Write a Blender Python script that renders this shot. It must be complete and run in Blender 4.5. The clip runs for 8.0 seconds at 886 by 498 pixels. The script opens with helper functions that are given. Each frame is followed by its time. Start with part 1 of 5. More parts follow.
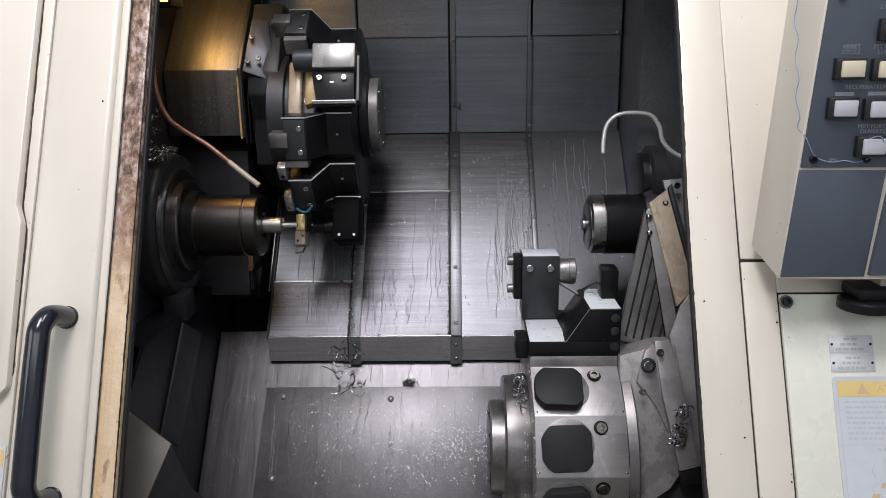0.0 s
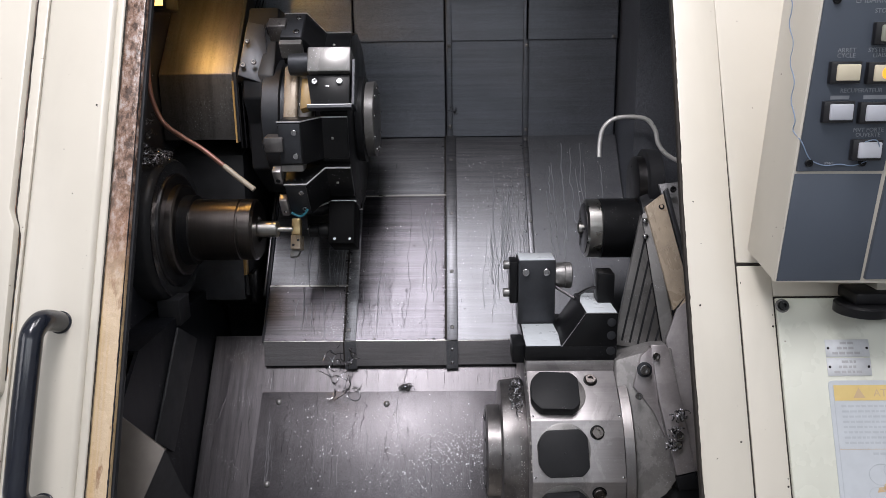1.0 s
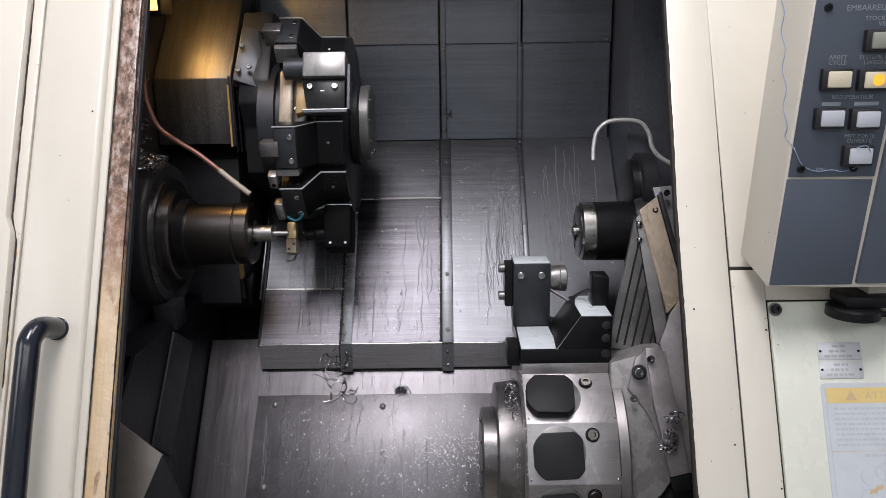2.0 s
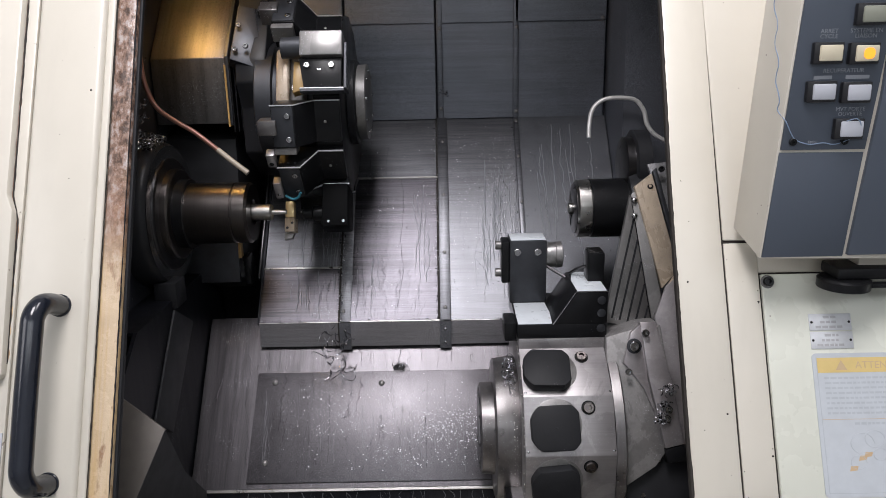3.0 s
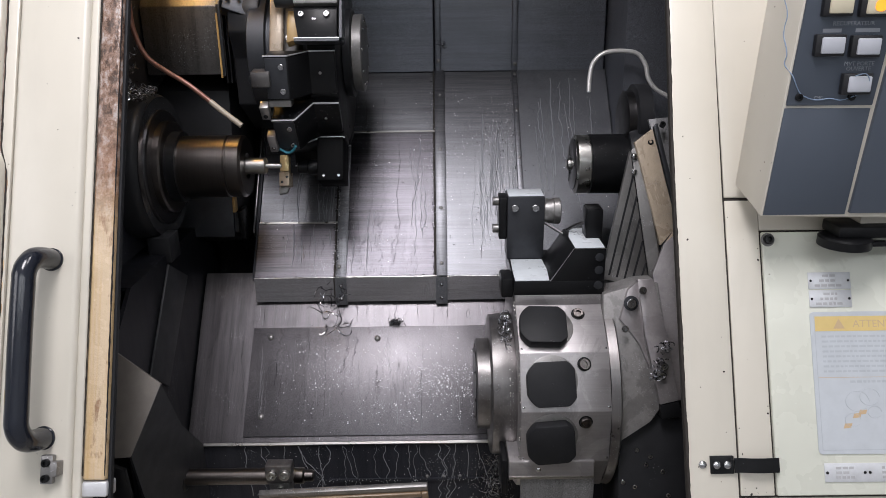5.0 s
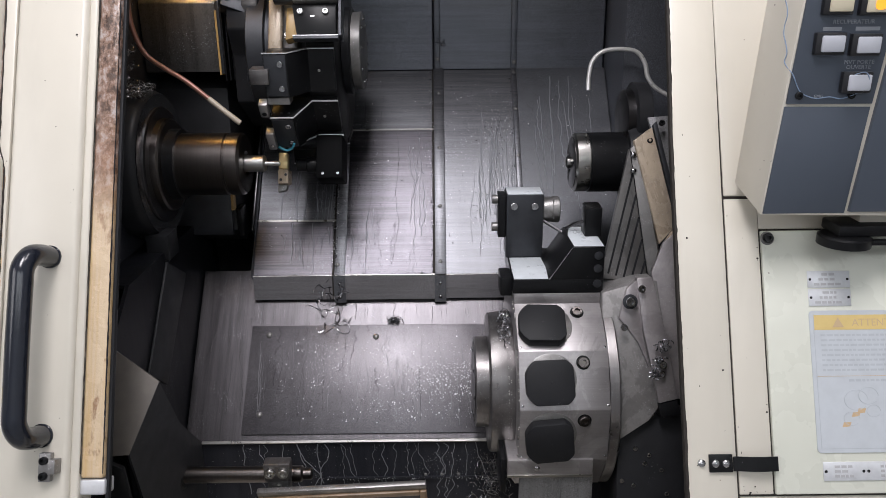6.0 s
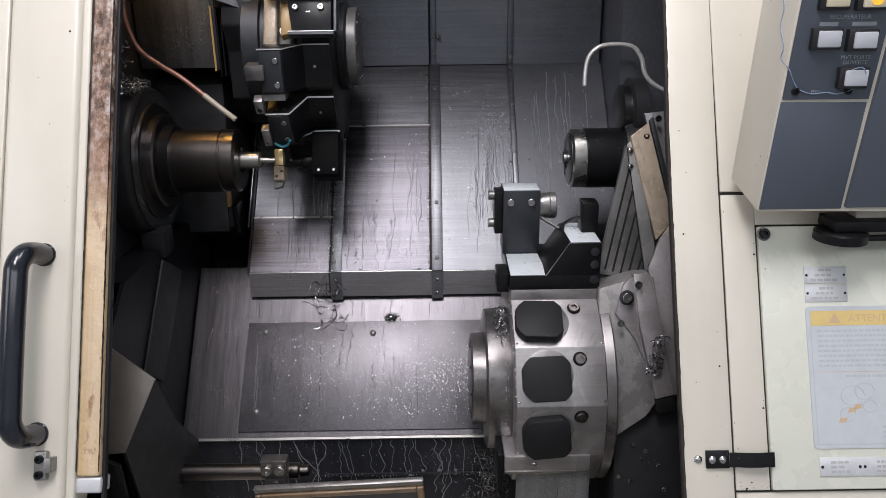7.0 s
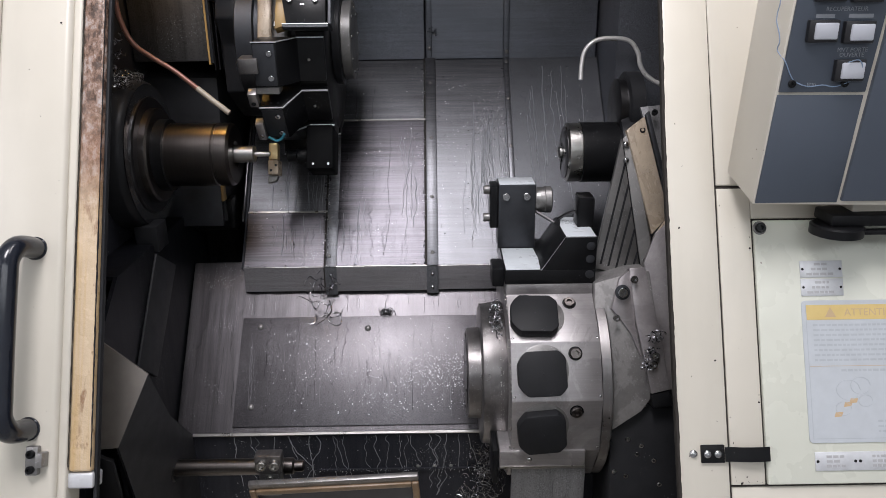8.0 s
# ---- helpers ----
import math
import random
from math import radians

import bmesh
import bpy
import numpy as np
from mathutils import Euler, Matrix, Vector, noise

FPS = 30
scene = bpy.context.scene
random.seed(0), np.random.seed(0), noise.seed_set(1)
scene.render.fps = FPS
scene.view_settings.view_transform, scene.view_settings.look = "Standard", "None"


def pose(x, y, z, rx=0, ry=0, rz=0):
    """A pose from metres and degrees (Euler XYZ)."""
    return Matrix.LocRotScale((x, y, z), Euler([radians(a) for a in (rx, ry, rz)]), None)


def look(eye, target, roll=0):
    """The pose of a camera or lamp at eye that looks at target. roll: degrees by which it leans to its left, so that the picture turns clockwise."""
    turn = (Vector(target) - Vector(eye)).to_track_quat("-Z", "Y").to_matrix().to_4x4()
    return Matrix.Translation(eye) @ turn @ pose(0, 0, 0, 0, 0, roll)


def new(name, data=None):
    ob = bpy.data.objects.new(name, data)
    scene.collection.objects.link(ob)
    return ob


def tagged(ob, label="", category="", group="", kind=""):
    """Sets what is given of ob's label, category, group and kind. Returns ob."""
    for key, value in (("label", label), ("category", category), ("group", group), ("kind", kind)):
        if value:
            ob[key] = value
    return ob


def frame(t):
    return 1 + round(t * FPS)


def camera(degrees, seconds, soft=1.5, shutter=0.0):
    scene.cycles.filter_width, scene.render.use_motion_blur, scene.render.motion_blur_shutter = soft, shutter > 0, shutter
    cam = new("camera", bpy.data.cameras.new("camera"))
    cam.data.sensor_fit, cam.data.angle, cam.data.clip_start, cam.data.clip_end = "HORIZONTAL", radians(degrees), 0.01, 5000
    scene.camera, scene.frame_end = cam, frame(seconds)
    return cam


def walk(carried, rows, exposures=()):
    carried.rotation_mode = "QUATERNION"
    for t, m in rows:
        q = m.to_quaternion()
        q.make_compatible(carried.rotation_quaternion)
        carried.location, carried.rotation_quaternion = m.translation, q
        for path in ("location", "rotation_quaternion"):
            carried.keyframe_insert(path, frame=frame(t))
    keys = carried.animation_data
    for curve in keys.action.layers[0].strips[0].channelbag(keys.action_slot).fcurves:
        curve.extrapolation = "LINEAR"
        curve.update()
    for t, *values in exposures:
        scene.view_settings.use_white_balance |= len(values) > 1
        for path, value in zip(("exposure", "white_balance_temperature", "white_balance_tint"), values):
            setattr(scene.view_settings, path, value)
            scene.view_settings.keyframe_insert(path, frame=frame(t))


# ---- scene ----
cam = camera(61.6, 8.0, 0.85)
PATH = [
    (0, (0.018, 0.018, 1.391), (-0.025, 1.959, 0.909), -0.8),
    (0.5, (0.019, 0.02, 1.39), (-0.019, 1.961, 0.913), -0.8),
    (1, (0.02, 0.021, 1.39), (-0.015, 1.965, 0.919), -0.8),
    (2.5, (0.017, 0.011, 1.403), (0.005, 1.951, 0.918), -1.0),
    (3, (0.017, 0.003, 1.392), (0.006, 1.935, 0.875), -1.2),
    (3.5, (0.015, 0.002, 1.397), (0.004, 1.919, 0.827), -1.4),
    (4, (0.017, 0.005, 1.4), (0.006, 1.911, 0.795), -1.4),
    (4.5, (0.015, 0.012, 1.392), (0.008, 1.911, 0.765), -1.0),
    (6, (0.013, 0.016, 1.388), (0.018, 1.913, 0.752), -0.6),
    (6.5, (0.011, 0.016, 1.389), (0.021, 1.91, 0.747), -0.7),
    (7, (0.015, 0.019, 1.389), (0.026, 1.911, 0.741), -0.7),
    (7.5, (0.014, 0.021, 1.386), (0.03, 1.912, 0.732), -0.7),
    (8, (0.018, 0.023, 1.384), (0.037, 1.912, 0.727), -0.6),
]
walk(cam, [(t, look(e, g, r)) for t, e, g, r in PATH])

# ---------------- light: a workshop with ceiling lights, two added fill lamps, and the machine's own work lamp ---
world = bpy.data.worlds.new("workshop_air")
world.use_nodes = True
world.node_tree.nodes["Background"].inputs["Color"].default_value = (0.75, 0.82, 1.0, 1)
world.node_tree.nodes["Background"].inputs["Strength"].default_value = 0.2
scene.world = world
scene.view_settings.exposure = 0.0


def area(name, eye, target, sx, sy, watts, colour):
    d = bpy.data.lights.new(name, "AREA")
    d.shape, d.size, d.size_y, d.energy, d.color = "RECTANGLE", sx, sy, watts, colour
    ob = new(name, d)
    ob.matrix_world = look(eye, target)
    return ob


LAMP_MAIN = area("unseen_overhead_lamp", (-0.21, 0.20, 3.05), (-0.10, 1.15, 1.0), 0.52, 0.95, 44, (1.0, 0.96, 1.0))
# Added fill, overhead right: brightens the lower turret and other top faces.
FILL_SIDE = area("unseen_overhead_lamp", (0.48, 0.80, 3.1), (0.42, 0.95, 1.0), 0.30, 0.90, 14, (1.0, 0.96, 1.0))
LAMP_BACK = area("unseen_overhead_lamp", (-2.5, -1.0, 2.5), (0.3, 0.9, 1.1), 1.6, 1.0, 21, (0.97, 0.955, 1.0))
# Added fill behind the viewer: lifts the dark parts inside the machine.
FILL_ROW = area("unseen_overhead_lamp", (0.8, -2.3, 3.1), (0.8, -2.2, 1.0), 4.0, 0.8, 44, (0.92, 0.95, 1.0))
LAMP_WORK = area("work_lamp", (-0.438, 1.315, 1.535), (-0.415, 1.43, 1.43), 0.09, 0.04, 0.62, (1.0, 0.55, 0.14))

# ---------------- materials ----------------


class Nodes:
    def __init__(self, name):
        self.mat = bpy.data.materials.new(name)
        self.mat.use_nodes = True
        self.t = self.mat.node_tree
        self.b = self.t.nodes["Principled BSDF"]
        self.co = self.t.nodes.new("ShaderNodeTexCoord").outputs["Object"]

    def add(self, kind, operation="", data_type="", **values):
        n = self.t.nodes.new("ShaderNode" + kind)
        if operation:
            n.operation = operation
        if data_type:
            n.data_type = data_type
        for k, v in values.items():
            self.put(n.inputs[k.replace("_", " ")], v)
        return n

    def put(self, socket, v):
        if isinstance(v, bpy.types.NodeSocket):
            self.t.links.new(v, socket)
        else:
            socket.default_value = v

    def scaled(self, sx, sy, sz):
        return self.add("Mapping", Vector=self.co, Scale=(sx, sy, sz)).outputs[0]

    def noise(self, scale, detail=4.0, co=None, rough=0.6, distort=0.0):
        return self.add("TexNoise", Vector=co or self.co, Scale=scale, Detail=detail, Roughness=rough, Distortion=distort).outputs["Fac"]

    def ramp(self, fac, *stops):
        n = self.add("ValToRGB", Fac=fac)
        e = n.color_ramp.elements
        while len(e) < len(stops):
            e.new(0.5)
        for el, (p, c) in zip(e, stops):
            el.position = p
            el.color = (*c, 1) if isinstance(c, tuple) else (c, c, c, 1)
        return n.outputs[0]

    def mix(self, fac, a, b):
        n = self.add("Mix", data_type="RGBA")
        self.put(n.inputs[0], fac)
        for s, v in ((6, a), (7, b)):
            self.put(n.inputs[s], (*v, 1) if isinstance(v, tuple) else v)
        return n.outputs[2]

    def maths(self, op, a, b=0.0):
        n = self.add("Math", operation=op)
        self.put(n.inputs[0], a)
        self.put(n.inputs[1], b)
        return n.outputs[0]

    def bump(self, height, strength, dist=0.001, chain=None):
        n = self.add("Bump", Strength=strength, Distance=dist, Height=height)
        if chain:
            self.put(n.inputs["Normal"], chain)
        return n.outputs[0]

    def done(self, colour=None, rough=None, metal=None, normal=None, **more):
        for key, v in (("Base Color", colour), ("Roughness", rough), ("Metallic", metal), ("Normal", normal)):
            if v is not None:
                self.put(self.b.inputs[key], (*v, 1) if isinstance(v, tuple) else v)
        for k, v in more.items():
            self.put(self.b.inputs[k.replace("_", " ")], v)
        return self.mat


def paint(name, colour, rough=0.35, worn=0.02, tone=0.06):
    n = Nodes(name)
    a = n.noise(7, 3)
    c = n.mix(a, tuple(v * (1 - tone) for v in colour), tuple(min(1, v * (1 + tone)) for v in colour))
    spots = n.ramp(n.noise(95, 2), (0.765 - worn, 0.0), (0.785 - worn, 1.0))
    c = n.mix(n.maths("MULTIPLY", spots, 0.7), c, (0.16, 0.12, 0.09))
    grime = n.ramp(n.noise(3.1, 6, n.scaled(3, 0.7, 1)), (0.55, 0.0), (0.8, 0.35))
    c = n.mix(grime, c, tuple(v * 0.72 for v in colour))
    r = n.maths("ADD", n.maths("MULTIPLY", n.noise(20, 3), 0.2), rough - 0.1)
    return n.done(c, r, 0.0, n.bump(n.noise(420, 2), 0.12, 0.0004))


def wet_sheet(name, base, rough, brush=(4, 260, 1), runs=1.0, metal=0.9, drops=1.0, streak=0.5):
    """Oily sheet steel: fine brushing across, coolant runs down the slope (local y), small beads."""
    n = Nodes(name)
    br = n.noise(1.0, 6, n.scaled(*brush), 0.75)
    wide = n.noise(2.6, 4, n.scaled(1.4, 2.2, 1))
    run_co = n.scaled(16, 1.3, 1)
    wob = n.noise(2.2, 3, n.scaled(9, 26, 1))
    rn = n.add("TexNoise", Vector=n.add("VectorMath", operation="ADD", Vector=run_co).outputs[0], Scale=2.0, Detail=2.5, Roughness=0.55, Distortion=0.0)
    shift = n.add("CombineXYZ", X=n.maths("MULTIPLY", wob, 0.55)).outputs[0]
    add = rn.inputs["Vector"].links[0].from_node
    n.t.links.new(shift, add.inputs[1])
    edge = n.maths("ABSOLUTE", n.maths("SUBTRACT", rn.outputs["Fac"], 0.53))
    line = n.ramp(edge, (0.0, 1.0), (0.0045, 0.0))
    fall = n.ramp(n.noise(1.5, 3, n.scaled(3, 1.6, 1)), (0.42, 0.0), (0.58, 1.0))
    line = n.maths("MULTIPLY", line, fall)
    film = n.ramp(rn.outputs["Fac"], (0.47, 0.0), (0.53, 1.0))
    vo = n.add("TexVoronoi", Vector=n.co, Scale=260.0).outputs["Distance"]
    gate = n.ramp(n.noise(11, 3), (0.53, 0.0), (0.66, 1.0))
    bead = n.maths("MULTIPLY", n.ramp(vo, (0.14, 1.0), (0.26, 0.0)), gate)
    bead = n.maths("MULTIPLY", bead, drops)
    line = n.maths("MULTIPLY", line, runs)
    c = n.mix(wide, tuple(v * 0.72 for v in base), tuple(v * 1.25 for v in base))
    bands = n.noise(1.0, 3, n.scaled(brush[0] * 0.5, brush[1] * 0.22, 1), 0.7)
    br = n.maths("ADD", n.maths("MULTIPLY", br, 0.6), n.maths("MULTIPLY", bands, 0.4))
    c = n.mix(n.ramp(br, (0.40, 0.0), (0.60, 1.0)), c, tuple(v * (1.0 + streak) for v in base))
    c = n.mix(n.maths("MULTIPLY", line, 0.6), c, tuple(v * 0.35 for v in base))
    c = n.mix(n.maths("MULTIPLY", bead, 0.8), c, (0.62, 0.64, 0.68))
    fine = n.maths("MULTIPLY", n.ramp(n.noise(620, 2), (0.50, 0.0), (0.62, 1.0)), n.ramp(n.noise(14, 4), (0.35, 0.1), (0.65, 0.5)))
    c = n.mix(fine, c, tuple(min(1, v * 2.4) for v in base))
    pits = n.maths("MULTIPLY", n.ramp(n.noise(480, 2), (0.36, 1.0), (0.44, 0.0)), 0.45)
    c = n.mix(pits, c, tuple(v * 0.4 for v in base))
    r = n.maths("ADD", n.maths("MULTIPLY", br, 0.36), rough - 0.18)
    r = n.maths("SUBTRACT", r, n.maths("MULTIPLY", film, 0.02))
    h = n.bump(br, 0.10, 0.0006)
    h = n.bump(n.maths("ADD", line, n.maths("MULTIPLY", bead, 1.2)), 0.3, 0.0008, h)
    return n.done(c, r, metal, h, Specular_IOR_Level=0.5 if metal > 0.4 else 0.14)


def plain_metal(name, base, rough, metal=1.0, grain=(90, 90, 90), bump=0.1, dirt=0.5, vary=0.25, wet=0.0):
    n = Nodes(name)
    g = n.noise(1.0, 5, n.scaled(*grain), 0.7)
    c = n.mix(g, tuple(v * 0.75 for v in base), tuple(min(1, v * 1.2) for v in base))
    d = n.ramp(n.noise(22, 5), (0.5, 0.0), (0.75, dirt))
    c = n.mix(d, c, (0.02, 0.02, 0.022))
    r = n.maths("ADD", n.maths("MULTIPLY", n.noise(35, 4), vary), rough - vary / 2)
    if wet:
        vo = n.add("TexVoronoi", Vector=n.co, Scale=300.0).outputs["Distance"]
        bead = n.maths("MULTIPLY", n.ramp(vo, (0.12, 1.0), (0.24, 0.0)), n.ramp(n.noise(19, 3), (0.46, 0.0), (0.62, wet)))
        c = n.mix(bead, c, (0.62, 0.63, 0.66))
        film = n.ramp(n.noise(9, 5, None, 0.65, 1.2), (0.50, 0.0), (0.53, wet * 0.55))
        c = n.mix(film, c, tuple(v * 0.55 for v in base))
        r = n.maths("SUBTRACT", r, n.maths("MULTIPLY", film, 0.16))
        g = n.maths("ADD", g, n.maths("MULTIPLY", bead, 3.0))
    return n.done(c, r, metal, n.bump(g, bump, 0.0008))


def black(name, value, rough, wet=0.5, gloss=0.17):
    n = Nodes(name)
    g = n.noise(30, 5)
    c = n.mix(g, (value * 0.7, value * 0.72, value * 0.8), (value * 1.4, value * 1.45, value * 1.6))
    vo = n.add("TexVoronoi", Vector=n.co, Scale=230.0).outputs["Distance"]
    gate = n.ramp(n.noise(17, 2), (0.60, 0.0), (0.70, wet))
    bead = n.maths("MULTIPLY", n.ramp(vo, (0.1, 1.0), (0.2, 0.0)), gate)
    c = n.mix(bead, c, (0.4, 0.41, 0.44))
    r = n.maths("ADD", n.maths("MULTIPLY", g, 0.25), rough - 0.12)
    return n.done(c, r, 0.0, n.bump(n.maths("ADD", g, bead), 0.25, 0.0008), Specular_IOR_Level=gloss)


def gloss_black(name, colour, rough):
    """Smooth dip coating with faint scuffs."""
    n = Nodes(name)
    c = n.mix(n.noise(18, 4), tuple(v * 0.8 for v in colour), tuple(v * 1.5 for v in colour))
    r = n.maths("ADD", n.maths("MULTIPLY", n.noise(60, 5, n.scaled(1, 4, 1)), 0.14), rough - 0.05)
    return n.done(c, r, 0.0, n.bump(n.noise(25, 2), 0.05, 0.0006), Specular_IOR_Level=0.5)


def rust_strip():
    n = Nodes("rusty_seal")
    co = n.scaled(1, 0.35, 1)
    a = n.noise(26, 6, co)
    c = n.ramp(a, (0.36, (0.12, 0.07, 0.05)), (0.5, (0.36, 0.20, 0.12)), (0.62, (0.56, 0.38, 0.19)), (0.75, (0.62, 0.58, 0.52)))
    sep = n.add("SeparateXYZ", Vector=n.co).outputs["Y"]
    up = n.ramp(n.maths("ADD", n.maths("MULTIPLY", sep, 1.9), n.maths("MULTIPLY", n.noise(9, 3), 0.5)), (0.05, 0.0), (0.52, 1.0))
    c2 = n.ramp(n.noise(85, 6, n.scaled(1, 0.6, 1), 0.75), (0.42, (0.07, 0.045, 0.035)), (0.52, (0.24, 0.15, 0.11)), (0.62, (0.40, 0.35, 0.33)))
    gold = n.mix(n.ramp(n.noise(30, 5, n.scaled(3.2, 0.10, 1)), (0.38, 0.0), (0.62, 1.0)), (0.60, 0.41, 0.20), (0.66, 0.52, 0.36))
    gold = n.mix(n.ramp(n.noise(60, 5, n.scaled(1, 0.4, 1)), (0.60, 0.0), (0.68, 0.8)), gold, (0.30, 0.17, 0.10))
    low = n.ramp(n.maths("ADD", sep, n.maths("MULTIPLY", n.noise(12, 3), 0.12)), (0.0, 1.0), (0.10, 0.0))
    c = n.mix(low, c, gold)
    c = n.mix(up, c, c2)
    h = n.bump(n.noise(130, 5), 0.5, 0.002)
    h = n.bump(n.noise(24, 3, n.scaled(1, 0.3, 1)), 0.6, 0.004, h)
    return n.done(c, n.ramp(n.noise(40, 3), (0.35, 0.12), (0.7, 0.42)), 0.0, h)


def flat(name, colour, rough=0.5, metal=0.0, glow=None):
    n = Nodes(name)
    c = n.mix(n.noise(60, 3), tuple(v * 0.9 for v in colour), tuple(min(1, v * 1.08) for v in colour))
    if glow:
        n.b.inputs["Emission Color"].default_value = (*glow[0], 1)
        n.b.inputs["Emission Strength"].default_value = glow[1]
    return n.done(c, rough, metal)


CREAM = paint("cream_paint", (0.595, 0.562, 0.488), 0.32, 0.012)
CREAM_COOL = paint("pale_grey_green_paint", (0.62, 0.63, 0.55), 0.28, 0.0)
BED_SHEET = wet_sheet("bed_sheet_steel", (0.056, 0.054, 0.060), 0.375, (5, 330, 1), 1.0, 1.0, 0.8, 1.5)
BED_MID = wet_sheet("dull_bed_sheet_steel", (0.125, 0.127, 0.137), 0.42, (5, 240, 1), 0.8, 0.8, 1.4, 0.7)
BED_GREY = wet_sheet("matt_grey_bed_sheet", (0.115, 0.119, 0.130), 0.46, (12, 40, 1), 0.8, 0.55, 0.6, 0.2)
APRON_SHEET = wet_sheet("apron_sheet_steel", (0.080, 0.076, 0.081), 0.35, (140, 6, 1), 1.0, 1.0, 0.8)
APRON_PLATE = wet_sheet("apron_plate_steel", (0.132, 0.126, 0.135), 0.44, (60, 60, 1), 1.3, 0.9, 0.6, 0.25)
WALL_SHEET = wet_sheet("wall_sheet_steel", (0.145, 0.153, 0.175), 0.42, (3, 150, 1), 0.6, 0.6, 0.4, 0.35)
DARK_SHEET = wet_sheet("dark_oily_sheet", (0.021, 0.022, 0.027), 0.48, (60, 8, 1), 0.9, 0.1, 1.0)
# Near black: the shade on the lower left wall is put into this colour.
CHUTE = wet_sheet("shade_black_sheet", (0.006, 0.0066, 0.0085), 0.5, (8, 60, 1), 0.4, 0.0, 0.3)
GUSSET = plain_metal("dull_brown_grey_sheet", (0.16, 0.145, 0.13), 0.55, 0.3, (40, 40, 40), 0.05, 0.2)
BLACK_OX = black("black_oxide_steel", 0.008, 0.32)
BLACK_DULL = black("oily_black_casting", 0.018, 0.38, 0.6)
MATT_BLACK = black("matt_black_block", 0.004, 0.6, 0.3, 0.06)
RUBBER = black("black_rubber", 0.02, 0.5, 0.0)
PLUG = black("black_plastic_plug", 0.015, 0.5, 0.35)
HANDLE_BLACK = gloss_black("black_handle_coating", (0.010, 0.012, 0.018), 0.16)
CHROME = plain_metal("bright_turned_steel", (0.48, 0.47, 0.45), 0.3, 1.0, (6, 300, 300), 0.05, 0.15)
TURNED = plain_metal("dark_turned_steel", (0.085, 0.083, 0.086), 0.32, 0.95, (240, 14, 14), 0.2, 0.6)
GROUND = plain_metal("ground_turret_steel", (0.40, 0.382, 0.385), 0.40, 0.7, (4, 170, 170), 0.10, 0.25, 0.2, 0.6)
CAST = plain_metal("grey_machined_casting", (0.26, 0.253, 0.248), 0.40, 0.7, (90, 90, 90), 0.14, 0.45, 0.25, 0.8)
SCREW = plain_metal("screw_steel", (0.46, 0.46, 0.47), 0.22, 1.0, (90, 90, 90), 0.1, 0.3)
SLIDE_COVER = wet_sheet("slide_cover_steel", (0.19, 0.19, 0.195), 0.42, (60, 6, 1), 1.0, 0.6, 0.7)
BRASS_LIKE = plain_metal("tan_painted_casting", (0.46, 0.38, 0.29), 0.30, 0.1, (110, 60, 60), 0.9, 0.2, 0.25, 0.4)
WIPER = plain_metal("ochre_wiper_strip", (0.42, 0.27, 0.10), 0.42, 0.0, (70, 70, 70), 0.3, 0.6)
OILY_TAN = plain_metal("oily_tan_rim", (0.27, 0.18, 0.105), 0.38, 0.0, (60, 60, 60), 0.4, 0.6, 0.25, 0.4)
COPPER = plain_metal("oily_copper_hose", (0.23, 0.11, 0.08), 0.35, 0.3, (50, 50, 50), 0.1, 0.3)
TIP_HOSE = flat("pale_hose_nozzle", (0.36, 0.31, 0.24), 0.4)
TUBE = plain_metal("steel_coolant_tube", (0.72, 0.71, 0.69), 0.3, 0.4, (40, 40, 40), 0.05, 0.2)
RUST = rust_strip()
PANEL_BLUE = paint("slate_blue_panel_paint", (0.062, 0.075, 0.098), 0.42, -0.05, 0.05)
SWITCH_BLACK = flat("switch_bezel_black", (0.012, 0.012, 0.014), 0.35)
LENS_WHITE = flat("white_switch_lens", (0.46, 0.475, 0.52), 0.3)
LENS_IVORY = flat("ivory_switch_lens", (0.62, 0.56, 0.42), 0.3)
LENS_DIM = flat("dim_switch_lens", (0.26, 0.27, 0.22), 0.3)
LENS_ORANGE = flat("lit_orange_lens", (0.85, 0.36, 0.04), 0.3, 0.0, ((1.0, 0.35, 0.02), 0.9))
LETTER = flat("grey_white_lettering", (0.22, 0.235, 0.26), 0.6)
TAG = plain_metal("aluminium_nameplate", (0.62, 0.63, 0.65), 0.42, 0.35, (60, 60, 60), 0.03, 0.05)
TAG_INK = flat("grey_nameplate_ink", (0.42, 0.42, 0.43), 0.6)
POSTER = flat("pale_grey_blue_notice", (0.50, 0.53, 0.56), 0.4)
POSTER_BAND = flat("faded_yellow_band", (0.66, 0.50, 0.20), 0.45)
POSTER_INK = flat("faded_notice_ink", (0.43, 0.46, 0.49), 0.6)
POSTER_RED = flat("faded_orange_ink", (0.55, 0.40, 0.24), 0.6)
BLUE_WIRE = flat("pale_blue_wire", (0.20, 0.27, 0.38), 0.45)
BLUE_TIP = flat("blue_sealant", (0.05, 0.25, 0.33), 0.4)
INSERT = flat("golden_carbide_insert", (0.62, 0.47, 0.24), 0.3, 0.5)
GAP = flat("dark_joint_gap", (0.022, 0.018, 0.015), 0.8)
# White colour stands in for the ceiling's reflection on wet upward faces.
GLARE_WHITE = plain_metal("painted_glare_white", (0.60, 0.64, 0.67), 0.3, 0.0, (30, 30, 30), 0.25, 0.1)
SWARF = plain_metal("curly_steel_swarf", (0.36, 0.36, 0.38), 0.25, 1.0, (60, 60, 60), 0.0, 0.4)
CAST_DARK = plain_metal("dark_blued_steel", (0.05, 0.053, 0.06), 0.42, 0.6, (60, 60, 60), 0.1, 0.5)
